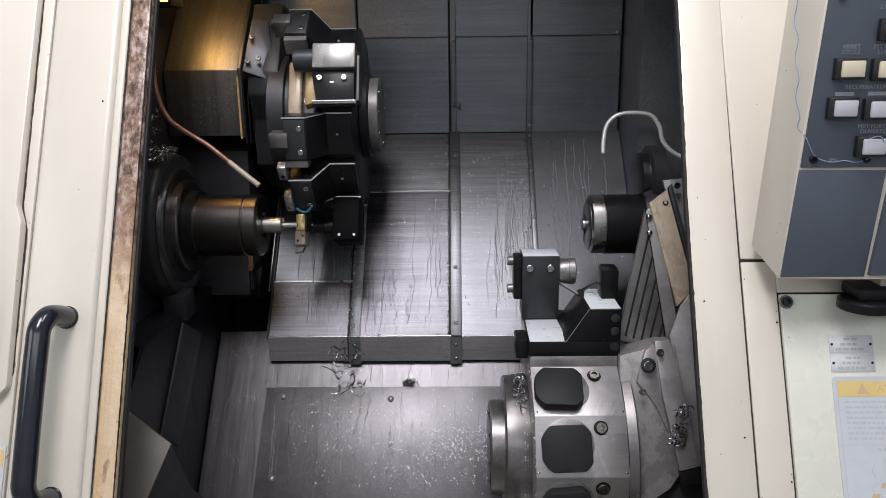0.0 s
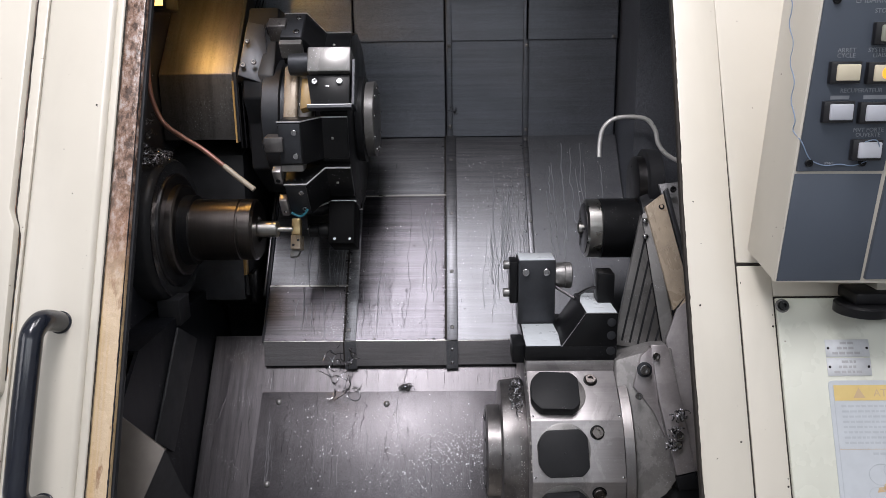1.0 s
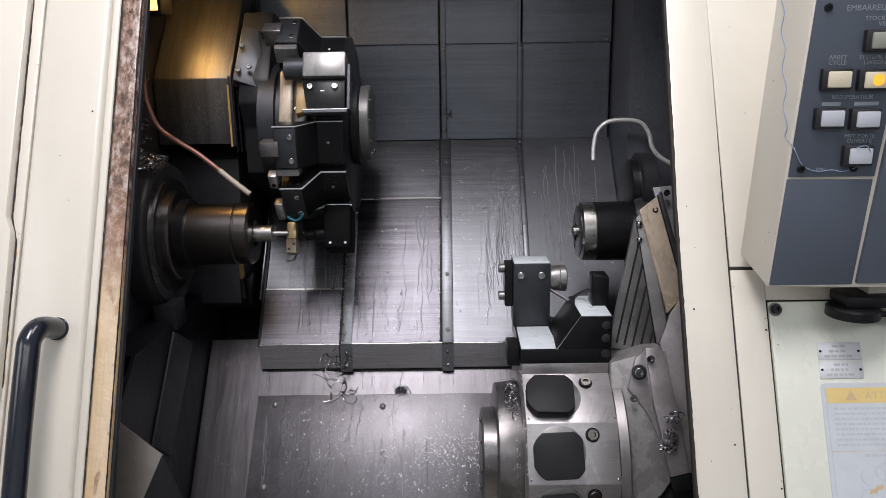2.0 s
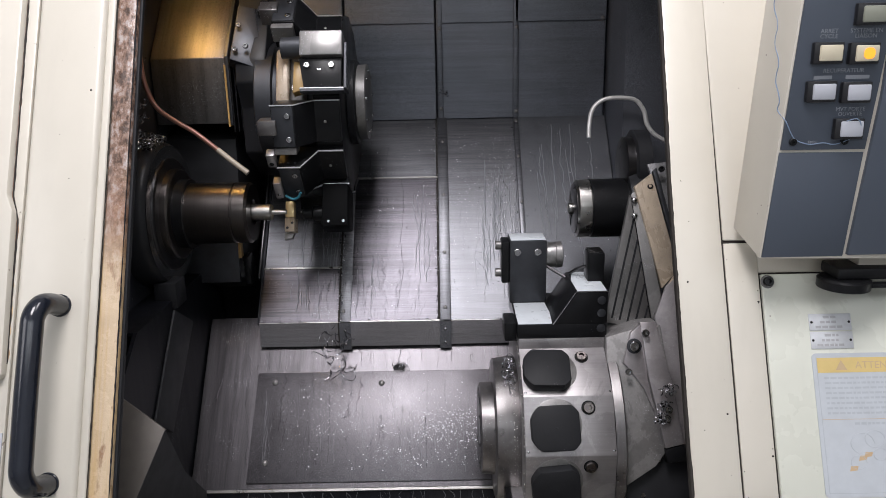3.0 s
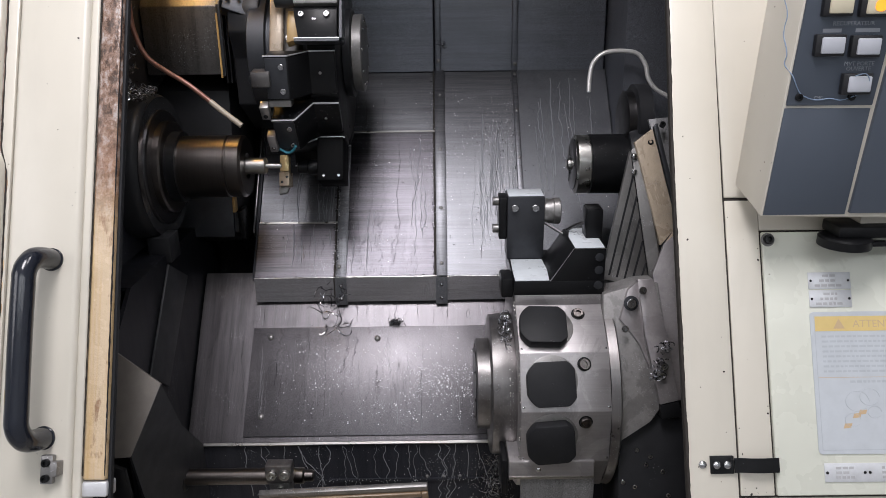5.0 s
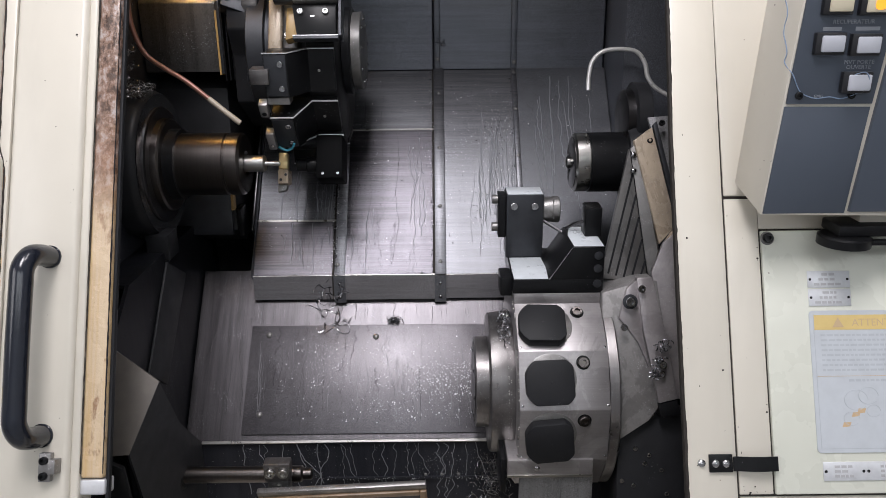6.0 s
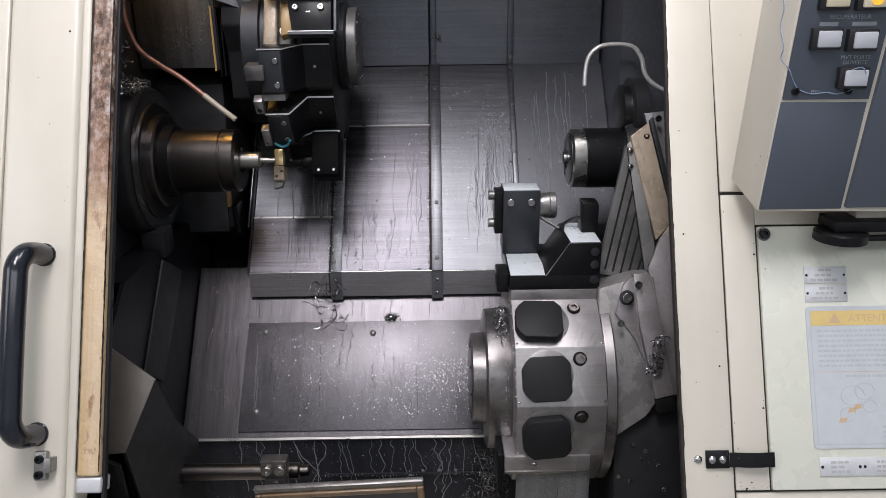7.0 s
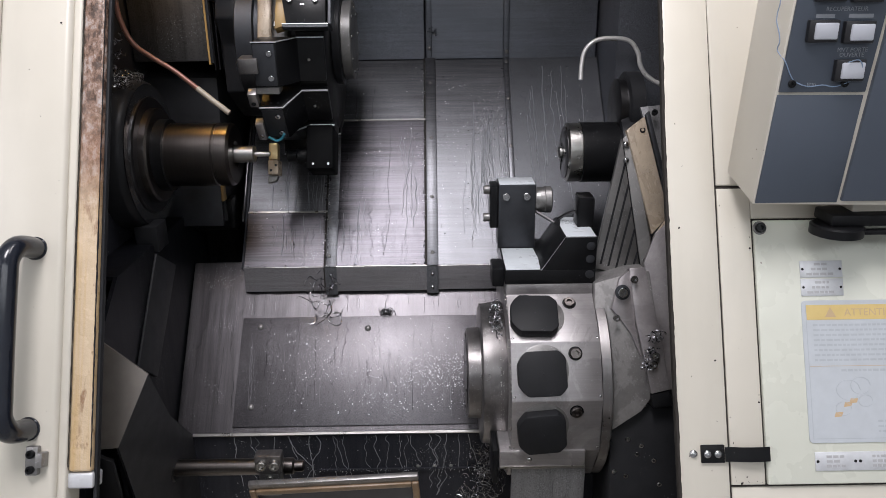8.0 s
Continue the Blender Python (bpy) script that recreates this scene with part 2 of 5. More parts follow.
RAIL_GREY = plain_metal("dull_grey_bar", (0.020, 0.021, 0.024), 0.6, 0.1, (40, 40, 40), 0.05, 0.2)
CAST_GREY = plain_metal("dull_grey_casting", (0.21, 0.205, 0.20), 0.45, 0.5, (90, 90, 90), 0.15, 0.4, 0.25, 0.7)
MILKY = plain_metal("dried_milky_coolant", (0.26, 0.27, 0.29), 0.4, 0.0, (60, 60, 60), 0.0, 0.2)
RUN_GREY = plain_metal("grey_coolant_run", (0.24, 0.24, 0.255), 0.4, 0.0, (60, 60, 60), 0.0, 0.1)
# Whitish base colour that stands in for the sparkle of wet specks.
GLINT_PALE = plain_metal("painted_glint_pale", (0.80, 0.80, 0.83), 0.5, 0.3, (60, 60, 60), 0.0, 0.15)
DISC = plain_metal("grey_turned_disc", (0.20, 0.19, 0.188), 0.38, 0.8, (240, 14, 14), 0.15, 0.5, 0.25, 0.8)
OILY = plain_metal("dark_oily_run", (0.055, 0.053, 0.057), 0.3, 1.0, (60, 60, 60), 0.0, 0.2)
LIP_STEEL = wet_sheet("lip_sheet_steel", (0.18, 0.175, 0.185), 0.42, (6, 260, 1), 0.8, 0.45, 0.6, 0.4)
COVER_STEEL = wet_sheet("carriage_cover_steel", (0.075, 0.072, 0.07), 0.46, (60, 5, 1), 0.8, 0.8, 0.8, 0.6)
STRIP_STEEL = plain_metal("pale_ground_strip", (0.38, 0.355, 0.36), 0.40, 0.6, (120, 120, 120), 0.08, 0.2, 0.25, 0.5)
SPECKLED = plain_metal("speckled_grey_casting", (0.30, 0.29, 0.285), 0.46, 0.35, (260, 260, 260), 0.7, 0.5, 0.25, 1.0)
NOSE = plain_metal("polished_dark_nose", (0.14, 0.126, 0.12), 0.30, 1.0, (260, 4, 4), 0.03, 0.0, 0.05)
BRIGHT_EDGE = flat("bare_worn_edge", (0.72, 0.73, 0.76), 0.35, 0.6)
CONCRETE = paint("workshop_floor_paint", (0.36, 0.36, 0.36), 0.5)
ROOM_WALL = paint("workshop_wall_paint", (0.74, 0.75, 0.76), 0.7, -0.1)
LAMP_GLASS = flat("warm_lamp_glass", (0.9, 0.7, 0.4), 0.3, 0.0, ((1.0, 0.55, 0.16), 2.6))

# ---------------- shape helpers ----------------


def lean(origin, degrees):
    """A frame on a leaning surface: x across, y up the slope, z out of it. Degrees: how far it leans back from upright."""
    a = radians(degrees)
    m = Matrix(((1, 0, 0), (0, math.sin(a), -math.cos(a)), (0, math.cos(a), math.sin(a)))).to_4x4()
    m.translation = origin
    return m


def station(centre, degrees, r):
    """On a turret with its axis along x: z out from the axis, y round it; 0 degrees faces the operator, 90 is up."""
    a = radians(degrees)
    m = Matrix(((1, 0, 0), (0, math.sin(a), -math.cos(a)), (0, math.cos(a), math.sin(a)))).to_4x4()
    m.translation = Vector(centre) + m.to_3x3() @ Vector((0, 0, r))
    return m


PANEL = lean((0, 0.921, 1.167), 25)
BED = lean((0, 1.338, 0.894), 40.2)
APRON = lean((0, 1.171, 0.638), 40.5)
HERE = Matrix.Identity(4)


def thing(name, m, label, category, group="", kind=""):
    ob = new(name)
    ob.empty_display_size = 0.02
    ob.matrix_world = m
    return tagged(ob, label, category, group, kind)


def mesh_of(name, bm, material, smooth=True):
    bmesh.ops.recalc_face_normals(bm, faces=bm.faces)
    me = bpy.data.meshes.new(name)
    bm.to_mesh(me)
    bm.free()
    me.materials.append(material)
    if smooth:
        me.shade_smooth()
        me.set_sharp_from_angle(angle=radians(32))
    return me


def part(name, bm, material, parent, label="", smooth=True):
    """One mesh under a thing or a part, given in the thing's own frame."""
    ob = new(name, mesh_of(name, bm, material, smooth))
    ob.parent = parent
    return tagged(ob, label)


def solo(name, bm, material, m, label, category, group="", kind=""):
    ob = new(name, mesh_of(name, bm, material))
    ob.matrix_world = m
    return tagged(ob, label, category, group, kind)


def merge(bm, other, m=HERE):
    other.transform(m)
    me = bpy.data.meshes.new("temp")
    other.to_mesh(me)
    other.free()
    bm.from_mesh(me)
    bpy.data.meshes.remove(me)
    return bm


def box(lo, hi, bevel=0.0, seg=2, m=HERE):
    bm = bmesh.new()
    size = [max(1e-5, b - a) for a, b in zip(lo, hi)]
    bmesh.ops.create_cube(bm, size=1, matrix=m @ Matrix.Translation([(a + b) / 2 for a, b in zip(lo, hi)]) @ Matrix.Diagonal((*size, 1)))
    if bevel:
        bmesh.ops.bevel(bm, geom=bm.edges[:], offset=min(bevel, min(size) * 0.45), segments=seg, affect="EDGES", profile=0.5)
    return bm


def slab(points, depth, bevel=0.0, m=HERE):
    """A flat plate: an outline in x, y, from z = 0 to depth."""
    bm = bmesh.new()
    f = bm.faces.new([bm.verts.new((x, y, 0)) for x, y in points])
    up = bmesh.ops.extrude_face_region(bm, geom=[f])
    bmesh.ops.translate(bm, vec=(0, 0, depth), verts=[v for v in up["geom"] if isinstance(v, bmesh.types.BMVert)])
    if bevel:
        bmesh.ops.bevel(bm, geom=bm.edges[:], offset=bevel, segments=2, affect="EDGES", profile=0.5)
    bm.transform(m)
    return bm


def along_x(profile, x0, x1, bevel=0.0):
    """A bar with the outline (y, z) from x0 to x1."""
    m = Matrix(((0, 0, 1, x0), (1, 0, 0, 0), (0, 1, 0, 0), (0, 0, 0, 1)))
    return slab(profile, x1 - x0, bevel, m)


def plate(points, thick, bevel=0.0, face=0.0):
    """A flat plate through points in space; it thickens away from the operator (face: or away from +x)."""
    p = [Vector(q) for q in points]
    n = (p[1] - p[0]).cross(p[2] - p[0]).normalized()
    if n.z * 0.6 - n.y + n.x * face < 0:
        n = -n
    bm = bmesh.new()
    f = bm.faces.new([bm.verts.new(q) for q in p])
    up = bmesh.ops.extrude_face_region(bm, geom=[f])
    bmesh.ops.translate(bm, vec=-n * thick, verts=[v for v in up["geom"] if isinstance(v, bmesh.types.BMVert)])
    if bevel:
        bmesh.ops.bevel(bm, geom=bm.edges[:], offset=bevel, segments=2, affect="EDGES", profile=0.5)
    return bm


def turned(profile, seg=64, m=HERE):
    """A solid of revolution round x: (x, radius) from one end to the other, closed at the axis."""
    bm = bmesh.new()
    rings = []
    for x, r in profile:
        rings.append([bm.verts.new((x, r * math.cos(2 * math.pi * k / seg), r * math.sin(2 * math.pi * k / seg))) for k in range(seg)])
    for a, b in zip(rings, rings[1:]):
        for k in range(seg):
            bm.faces.new((a[k], a[(k + 1) % seg], b[(k + 1) % seg], b[k]))
    bm.faces.new(rings[0])
    bm.faces.new(rings[-1][::-1])
    bm.transform(m)
    return bm


Z_TO_X = Matrix(((0, 0, -1, 0), (0, 1, 0, 0), (1, 0, 0, 0), (0, 0, 0, 1)))   # x axis of turned() becomes z


def pin(r, h, seg=20, m=HERE, chamfer=0.15):
    """A short round stud along z from z = 0, with a chamfered end."""
    c = r * chamfer
    return turned([(0, r), (h - c, r), (h, r - c)], seg, m @ Z_TO_X)


def socket_screw(r, h, m=HERE):
    """A socket-head screw along z with a recessed hexagon."""
    bm = turned([(0, r), (h * 0.85, r), (h, r * 0.88), (h, r * 0.5), (h * 0.45, r * 0.46)], 18, Z_TO_X)
    bm.transform(m)
    return bm


def dome(r, h, m=HERE):
    return turned([(0, r), (h * 0.4, r * 0.95), (h * 0.8, r * 0.65), (h, r * 0.15)], 14, m @ Z_TO_X)


def tube(points, r, seg=12, smooth_steps=8, closed_ends=True):
    """A round bar along a smooth line through the points."""
    p = [Vector(q) for q in points]
    line = []
    for i in range(len(p) - 1):
        a, b, c, d = p[max(0, i - 1)], p[i], p[i + 1], p[min(len(p) - 1, i + 2)]
        for s in range(smooth_steps):
            u = s / smooth_steps
            line.append(0.5 * ((2 * b) + (c - a) * u + (2 * a - 5 * b + 4 * c - d) * u * u + (3 * b - a - 3 * c + d) * u ** 3))
    line.append(p[-1])
    bm = bmesh.new()
    rings, ref = [], None
    for i, q in enumerate(line):
        way = (line[min(i + 1, len(line) - 1)] - line[max(i - 1, 0)]).normalized()
        if ref is None:
            ref = way.orthogonal().normalized()
        ref = (ref - way * ref.dot(way)).normalized()
        side = way.cross(ref)
        rings.append([bm.verts.new(q + r * (math.cos(2 * math.pi * k / seg) * ref + math.sin(2 * math.pi * k / seg) * side)) for k in range(seg)])
    for a, b in zip(rings, rings[1:]):
        for k in range(seg):
            bm.faces.new((a[k], a[(k + 1) % seg], b[(k + 1) % seg], b[k]))
    if closed_ends:
        bm.faces.new(rings[0])
        bm.faces.new(rings[-1][::-1])
    return bm


def at(x, y, z):
    return Matrix.Translation((x, y, z))


def words(text, size, m, material, parent, name="lettering"):
    cu = bpy.data.curves.new(name, "FONT")
    cu.body, cu.size, cu.align_x, cu.align_y, cu.extrude = text, size, "CENTER", "CENTER", 0.0002
    cu.resolution_u = 2
    cu.space_line = 0.85
    tmp = new(name, cu)
    me = bpy.data.meshes.new_from_object(tmp.evaluated_get(bpy.context.evaluated_depsgraph_get()))
    bpy.data.objects.remove(tmp)
    me.materials.append(material)
    ob = new(name, me)
    ob.parent = parent
    ob.matrix_local = m
    return ob

# ---------------- the workshop round the machine ----------------


def room():
    solo("floor", box((-3.5, -3.5, -0.1), (3.5, 3.2, 0.0)), CONCRETE, HERE, "grey painted workshop floor", "floor", "", "structure")
    solo("ceiling", box((-3.5, -3.5, 3.2), (3.5, 3.2, 3.3)), ROOM_WALL, HERE, "pale workshop ceiling", "ceiling", "", "structure")
    for nm, lo, hi in (("wall_north", (-3.5, 3.2, 0), (3.5, 3.35, 3.2)), ("wall_south", (-3.5, -3.65, 0), (3.5, -3.5, 3.2)),
                       ("wall_east", (3.5, -3.65, 0), (3.65, 3.35, 3.2)), ("wall_west", (-3.65, -3.65, 0), (-3.5, 3.35, 3.2))):
        solo(nm, box(lo, hi), ROOM_WALL, HERE, "pale painted workshop wall", "wall", "", "structure")


room()

# ---------------- machine enclosure: inside walls ----------------
LEFT_X, RIGHT_X, BACK_Y = -0.505, 0.365, 1.637


def screws_on(parent, places, r=0.0045, h=0.003, material=CAST):
    """Round-headed screws in the frame of their thing."""
    me = None
    for p in places:
        if me is None:
            ob = part("screw", dome(r, h), material, parent)
            me = ob.data
        else:
            ob = new("screw", me)
            ob.parent = parent
        ob.matrix_local = p if isinstance(p, Matrix) else at(*p)


def back_wall():
    m = lean((0, BACK_Y, 1.246), 0)
    wall = thing("wall_back", m, "dark oily sheet steel back wall of the machining space", "wall", "", "structure")
    part("backing", box((-0.6, -0.9, -0.06), (0.5, 0.75, -0.008)), DARK_SHEET, wall)
    for i, (x0, x1) in enumerate(((-0.56, -0.192), (-0.188, 0.0), (0.004, 0.166), (0.169, 0.36))):
        lift = (0.0, 0.004, 0.001, 0.004)[i]
        part("panel", box((x0, 0.001, -0.008 + lift), (x1, 0.204, -0.003 + lift), 0.0012, 1), WALL_SHEET, wall)
        part("panel", box((x0, 0.200, -0.002 + lift), (x1, 0.62, 0.003 + lift), 0.0015, 1), WALL_SHEET, wall, "upper overlapping sheet")
    for x in (0.004, 0.166):
        part("seam_flange", box((x - 0.001, 0.002, 0.0), (x + 0.011, 0.60, 0.007), 0.002), WALL_SHEET, wall)
    screws_on(wall, [(0.010, 0.024, 0.007), (0.010, 0.19, 0.007), (0.172, 0.016, 0.007), (0.172, 0.19, 0.007), (0.352, 0.205, 0.007)])
    tagged(part("chip_clump", swarf_ball(14, 0.007, 0.0006, 5), SWARF, wall, "dark chip stuck on the sheet"), kind="stuff").matrix_local = at(0.016, 0.06, 0.008)
    return wall


def swarf_ball(count, radius, wire, seed, flat_y=1.0):
    """A little tangle of curled turnings."""
    rnd = random.Random(seed)
    bm = bmesh.new()
    for _ in range(count):
        c = Vector((rnd.uniform(-1, 1), rnd.uniform(-1, 1) * flat_y, rnd.uniform(-0.3, 1))) * radius
        a, r, pitch = rnd.uniform(0, 6.28), radius * rnd.uniform(0.2, 0.6), radius * rnd.uniform(0.05, 0.25)
        u = Vector((rnd.uniform(-1, 1), rnd.uniform(-1, 1), rnd.uniform(-1, 1))).normalized()
        v = u.orthogonal().normalized()
        w = u.cross(v)
        pts = [c + r * (math.cos(a + k) * v + math.sin(a + k) * w) + u * pitch * k for k in range(rnd.randint(3, 7))]
        merge(bm, tube(pts, wire, 5, 3))
    return bm


def side_walls():
    outline = [(0.665, 0.45), (1.70, 0.45), (1.70, 2.0), (1.375, 2.0)]
    yz = [(a - 1.3, b - 1.2) for a, b in outline]
    left = thing("wall_left", at(LEFT_X, 1.3, 1.2), "black oily sheet steel side wall behind the spindle", "wall", "", "structure")
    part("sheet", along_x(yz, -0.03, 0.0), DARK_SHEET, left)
    right = thing("wall_right", at(RIGHT_X, 1.3, 1.2), "dark oily sheet steel side wall", "wall", "", "structure")
    part("sheet", box((0.0, 0.17, -0.75), (0.008, 0.40, 0.8)), WALL_SHEET, right)
    part("return", box((0.008, 0.17, -0.75), (0.14, 0.178, 0.8)), WALL_SHEET, right)
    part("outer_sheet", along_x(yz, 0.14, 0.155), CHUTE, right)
    screws_on(left, [Matrix.Translation((0.0, y, z)) @ Matrix.Rotation(radians(90), 4, "Y") for y, z in ((-0.2, -0.14), (-0.16, 0.16), (-0.22, -0.3))], 0.005)
    solo("machine_roof", box((-0.54, 1.30, 2.0), (0.53, 1.72, 2.03)), DARK_SHEET, HERE, "dark sheet steel roof of the machining space", "machine roof", "", "structure")
    base = thing("machine_base", HERE, "cream painted base and casing of the lathe", "machine base", "", "structure")
    part("plinth", box((-0.9, 0.62, 0.0), (0.95, 1.95, 0.44), 0.004), CREAM, base)
    part("side_casing", along_x([(0.72, 0.445), (1.95, 0.445), (1.95, 1.9), (1.41, 1.9)], -0.9, -0.88), CREAM, base)
    part("side_casing", along_x([(0.72, 0.445), (1.95, 0.445), (1.95, 1.9), (1.41, 1.9)], 0.93, 0.95), CREAM, base)
    part("rear_casing", box((-0.88, 1.93, 0.445), (0.93, 1.95, 1.9)), CREAM, base)


back_wall()
side_walls()

# ---------------- bed way covers ----------------


def bed_cover():
    cover = thing("bed_way_cover", BED, "wet brushed steel way cover on the slanted lathe bed", "way cover", "", "structure")
    strips = ((-0.345, -0.190, 0.0, 0.115), (-0.188, 0.009, 0.003, 0.316), (0.012, 0.166, 0.0, 0.60), (0.169, 0.364, 0.003, 0.60))
    for i, (x0, x1, up, split) in enumerate(strips):
        steel = (BED_SHEET, BED_SHEET, BED_MID, BED_GREY)[i]
        s = box((x0, 0.0, up - 0.012), (x1, min(split, 0.462), up), 0.0012, 1)
        part("sheet", s, steel, cover)
        if split < 0.46:
            part("sheet", box((x0, split - 0.03, up - 0.017), (x1, 0.462, up - 0.0045), 0.001, 1), BED_MID, cover, "sheet sliding under the next one")
            part("edge_trim", box((x0, split - 0.003, up - 0.004), (x1, split + 0.001, up + 0.0015), 0.0006, 1), CHROME, cover)
        # upright lip at the lower end of each strip
        part("edge_trim", box((x0, -0.0012, up - 0.002), (x1, 0.0006, up + 0.0005), 0.0004, 1), TUBE, cover, "bright worn lower edge")
        part("lip", lip_strip(x0, x1, up), LIP_STEEL, cover)
    for x, up in ((0.001, 0.0025), (-0.1905, 0.0)):
        part("seam_gap", box((x - 0.004, 0.0, up - 0.001), (x, 0.462, up + 0.0012)), GAP, cover, "dark packed joint")
        part("seam_flange", box((x, -0.001, up), (x + 0.021, 0.462, up + 0.004), 0.0012), BED_MID, cover)
        part("seam_flange", lip_strip(x - 0.001, x + 0.021, 0.005, 0.054), BED_GREY, cover)
        for d in (0.015, 0.042):
            part("screw", dome(0.0032, 0.002, lip_frame(x + 0.010, d)), SCREW, cover)
        part("seam_gap", lip_strip(x - 0.004, x - 0.001, 0.002), GAP, cover)
    part("seam_flange", box((0.165, -0.001, 0.0), (0.176, 0.462, 0.0065), 0.0018), BED_MID, cover)
    screws_on(cover, [(0.0115, s, 0.0065) for s in (0.024, 0.14, 0.27, 0.40)] + [(0.171, s, 0.0065) for s in (0.14, 0.25, 0.36, 0.45)] + [(-0.184, s, 0.005) for s in (0.02, 0.3)], 0.004, 0.0025)
    part("end_plate", box((-0.349, 0.0, -0.09), (-0.3455, 0.46, -0.001)), DARK_SHEET, cover)
    part("guide_rail", box((-0.353, 0.09, -0.01), (-0.349, 0.46, 0.012), 0.001), TURNED, cover)
    return cover


def lip_strip(x0, x1, up, tall=0.048):
    """The upright front lip, in the slope's frame: straight down from the lower edge."""
    a = radians(40.2)
    down, back = Vector((0, -math.cos(a), -math.sin(a))), Vector((0, math.sin(a), -math.cos(a)))
    o = Vector((0, 0, 0)) - back * up
    p = [o - back * 0.001, o + down * tall - back * 0.001, o + down * tall + back * 0.008, o + back * 0.008]
    return along_x([(q.y, q.z) for q in p], x0, x1)


def lip_frame(x, d):
    """On the lip's front, d below the edge, in the slope's frame."""
    a = radians(40.2)
    down, back = Vector((0, -math.cos(a), -math.sin(a))), Vector((0, math.sin(a), -math.cos(a)))
    m = Matrix((Vector((1, 0, 0)), -down, -back)).transposed().to_4x4()
    m.translation = Vector((x, 0, 0)) + down * d - back * 0.006
    return m


bed_cover()

def scatter(name, m, label, areas, seed, smallest, largest, material):
    """Tiny flattened beads and chips lying on a surface: areas of (x0, x1, y0, y1, z, count)."""
    rnd = random.Random(seed)
    verts, faces = [], []
    for x0, x1, y0, y1, z, count in areas:
        for _ in range(count):
            cx, cy = rnd.uniform(x0, x1), rnd.uniform(y0, y1)
            r = smallest + (largest - smallest) * rnd.random() ** 3
            e, a = rnd.uniform(0.4, 1.0), rnd.uniform(0, 3.14)
            b = len(verts)
            for k in range(6):
                u, v = r * math.cos(k * math.pi / 3), r * e * math.sin(k * math.pi / 3)
                verts.append((cx + u * math.cos(a) - v * math.sin(a), cy + u * math.sin(a) + v * math.cos(a), z))
            verts.append((cx, cy, z + r * rnd.uniform(0.5, 1.0)))
            faces += [(b + k, b + (k + 1) % 6, b + 6) for k in range(6)]
    me = bpy.data.meshes.new(name)
    me.from_pydata(verts, [], faces)
    me.materials.append(material)
    me.shade_smooth()
    ob = new(name, me)
    ob.matrix_world = m
    return tagged(ob, label, name.replace("_", " "), "", "stuff")


def trickles(name, m, label, areas, seed, material):
    """Thin wandering runs of coolant: areas of (x0, x1, top, bottom, z, count, width)."""
    rnd = random.Random(seed)
    bm = bmesh.new()
    for x0, x1, top, bottom, z, count, wide in areas:
        for _ in range(count):
            x, y = rnd.uniform(x0, x1), rnd.uniform(bottom + (top - bottom) * 0.5, top)
            end = rnd.uniform(bottom, y - (top - bottom) * 0.25)
            pts, bend = [], rnd.uniform(0.0008, 0.0038)
            while y > end:
                pts.append((x, y, z))
                x += rnd.uniform(-bend, bend)
                y -= rnd.uniform(0.006, 0.014)
            if len(pts) > 2:
                merge(bm, tube(pts, wide * rnd.uniform(0.6, 1.3), 5, 3))
    ob = solo(name, bm, material, m, label, name.replace("_", " "), "", "stuff")
    return ob


scatter("coolant_beads", BED, "small glinting coolant beads and chips on the bed", (
    (-0.18, 0.0, 0.0, 0.46, 0.003, 120), (-0.03, 0.0, 0.1, 0.44, 0.003, 110), (0.02, 0.16, 0.05, 0.44, 0.0, 260), (0.09, 0.16, 0.15, 0.32, 0.0, 140), (0.18, 0.36, 0.02, 0.44, 0.003, 130), (-0.34, -0.2, 0.0, 0.3, 0.0, 60),
    (-0.192, -0.176, 0.0, 0.22, 0.005, 90), (-0.004, 0.004, 0.30, 0.46, 0.004, 60)), 5, 0.0004, 0.0016, SWARF)
trickles("coolant_trickles", BED, "pale dried coolant trickles down the bed sheets", (
    (0.09, 0.165, 0.33, 0.06, 0.0004, 12, 0.0008), (0.05, 0.16, 0.30, 0.0, 0.0004, 8, 0.0006), (0.10, 0.165, 0.36, 0.12, 0.0006, 14, 0.0006), (-0.30, -0.20, 0.30, 0.02, -0.002, 10, 0.0006), (-0.17, -0.11, 0.14, 0.0, 0.0034, 8, 0.0005), (0.19, 0.33, 0.45, 0.1, 0.0034, 10, 0.0011), (-0.30, -0.2, 0.14, 0.0, 0.0004, 6, 0.0006), (-0.05, -0.005, 0.32, 0.02, 0.0034, 5, 0.0005)), 6, MILKY)
trickles("oil_runs", BED, "thin dark oil runs down the bright bed sheets", (
    (-0.182, -0.01, 0.46, 0.0, 0.0030, 6, 0.00028), (-0.34, -0.2, 0.115, 0.0, 0.0, 4, 0.0003), (0.03, 0.16, 0.40, 0.0, 0.0, 2, 0.0003)), 16, OILY)
scatter("chip_splash", APRON, "wet specks and fine chips on the apron plate", (
    (-0.06, 0.09, 0.05, 0.15, 0.004, 700), (-0.11, 0.10, 0.03, 0.19, 0.004, 500), (-0.35, 0.08, 0.02, 0.22, 0.004, 420), (-0.43, 0.08, 0.0, 0.25, 0.0, 40), (-0.25, -0.15, 0.20, 0.25, 0.001, 70)), 7, 0.0002, 0.0009, SWARF)
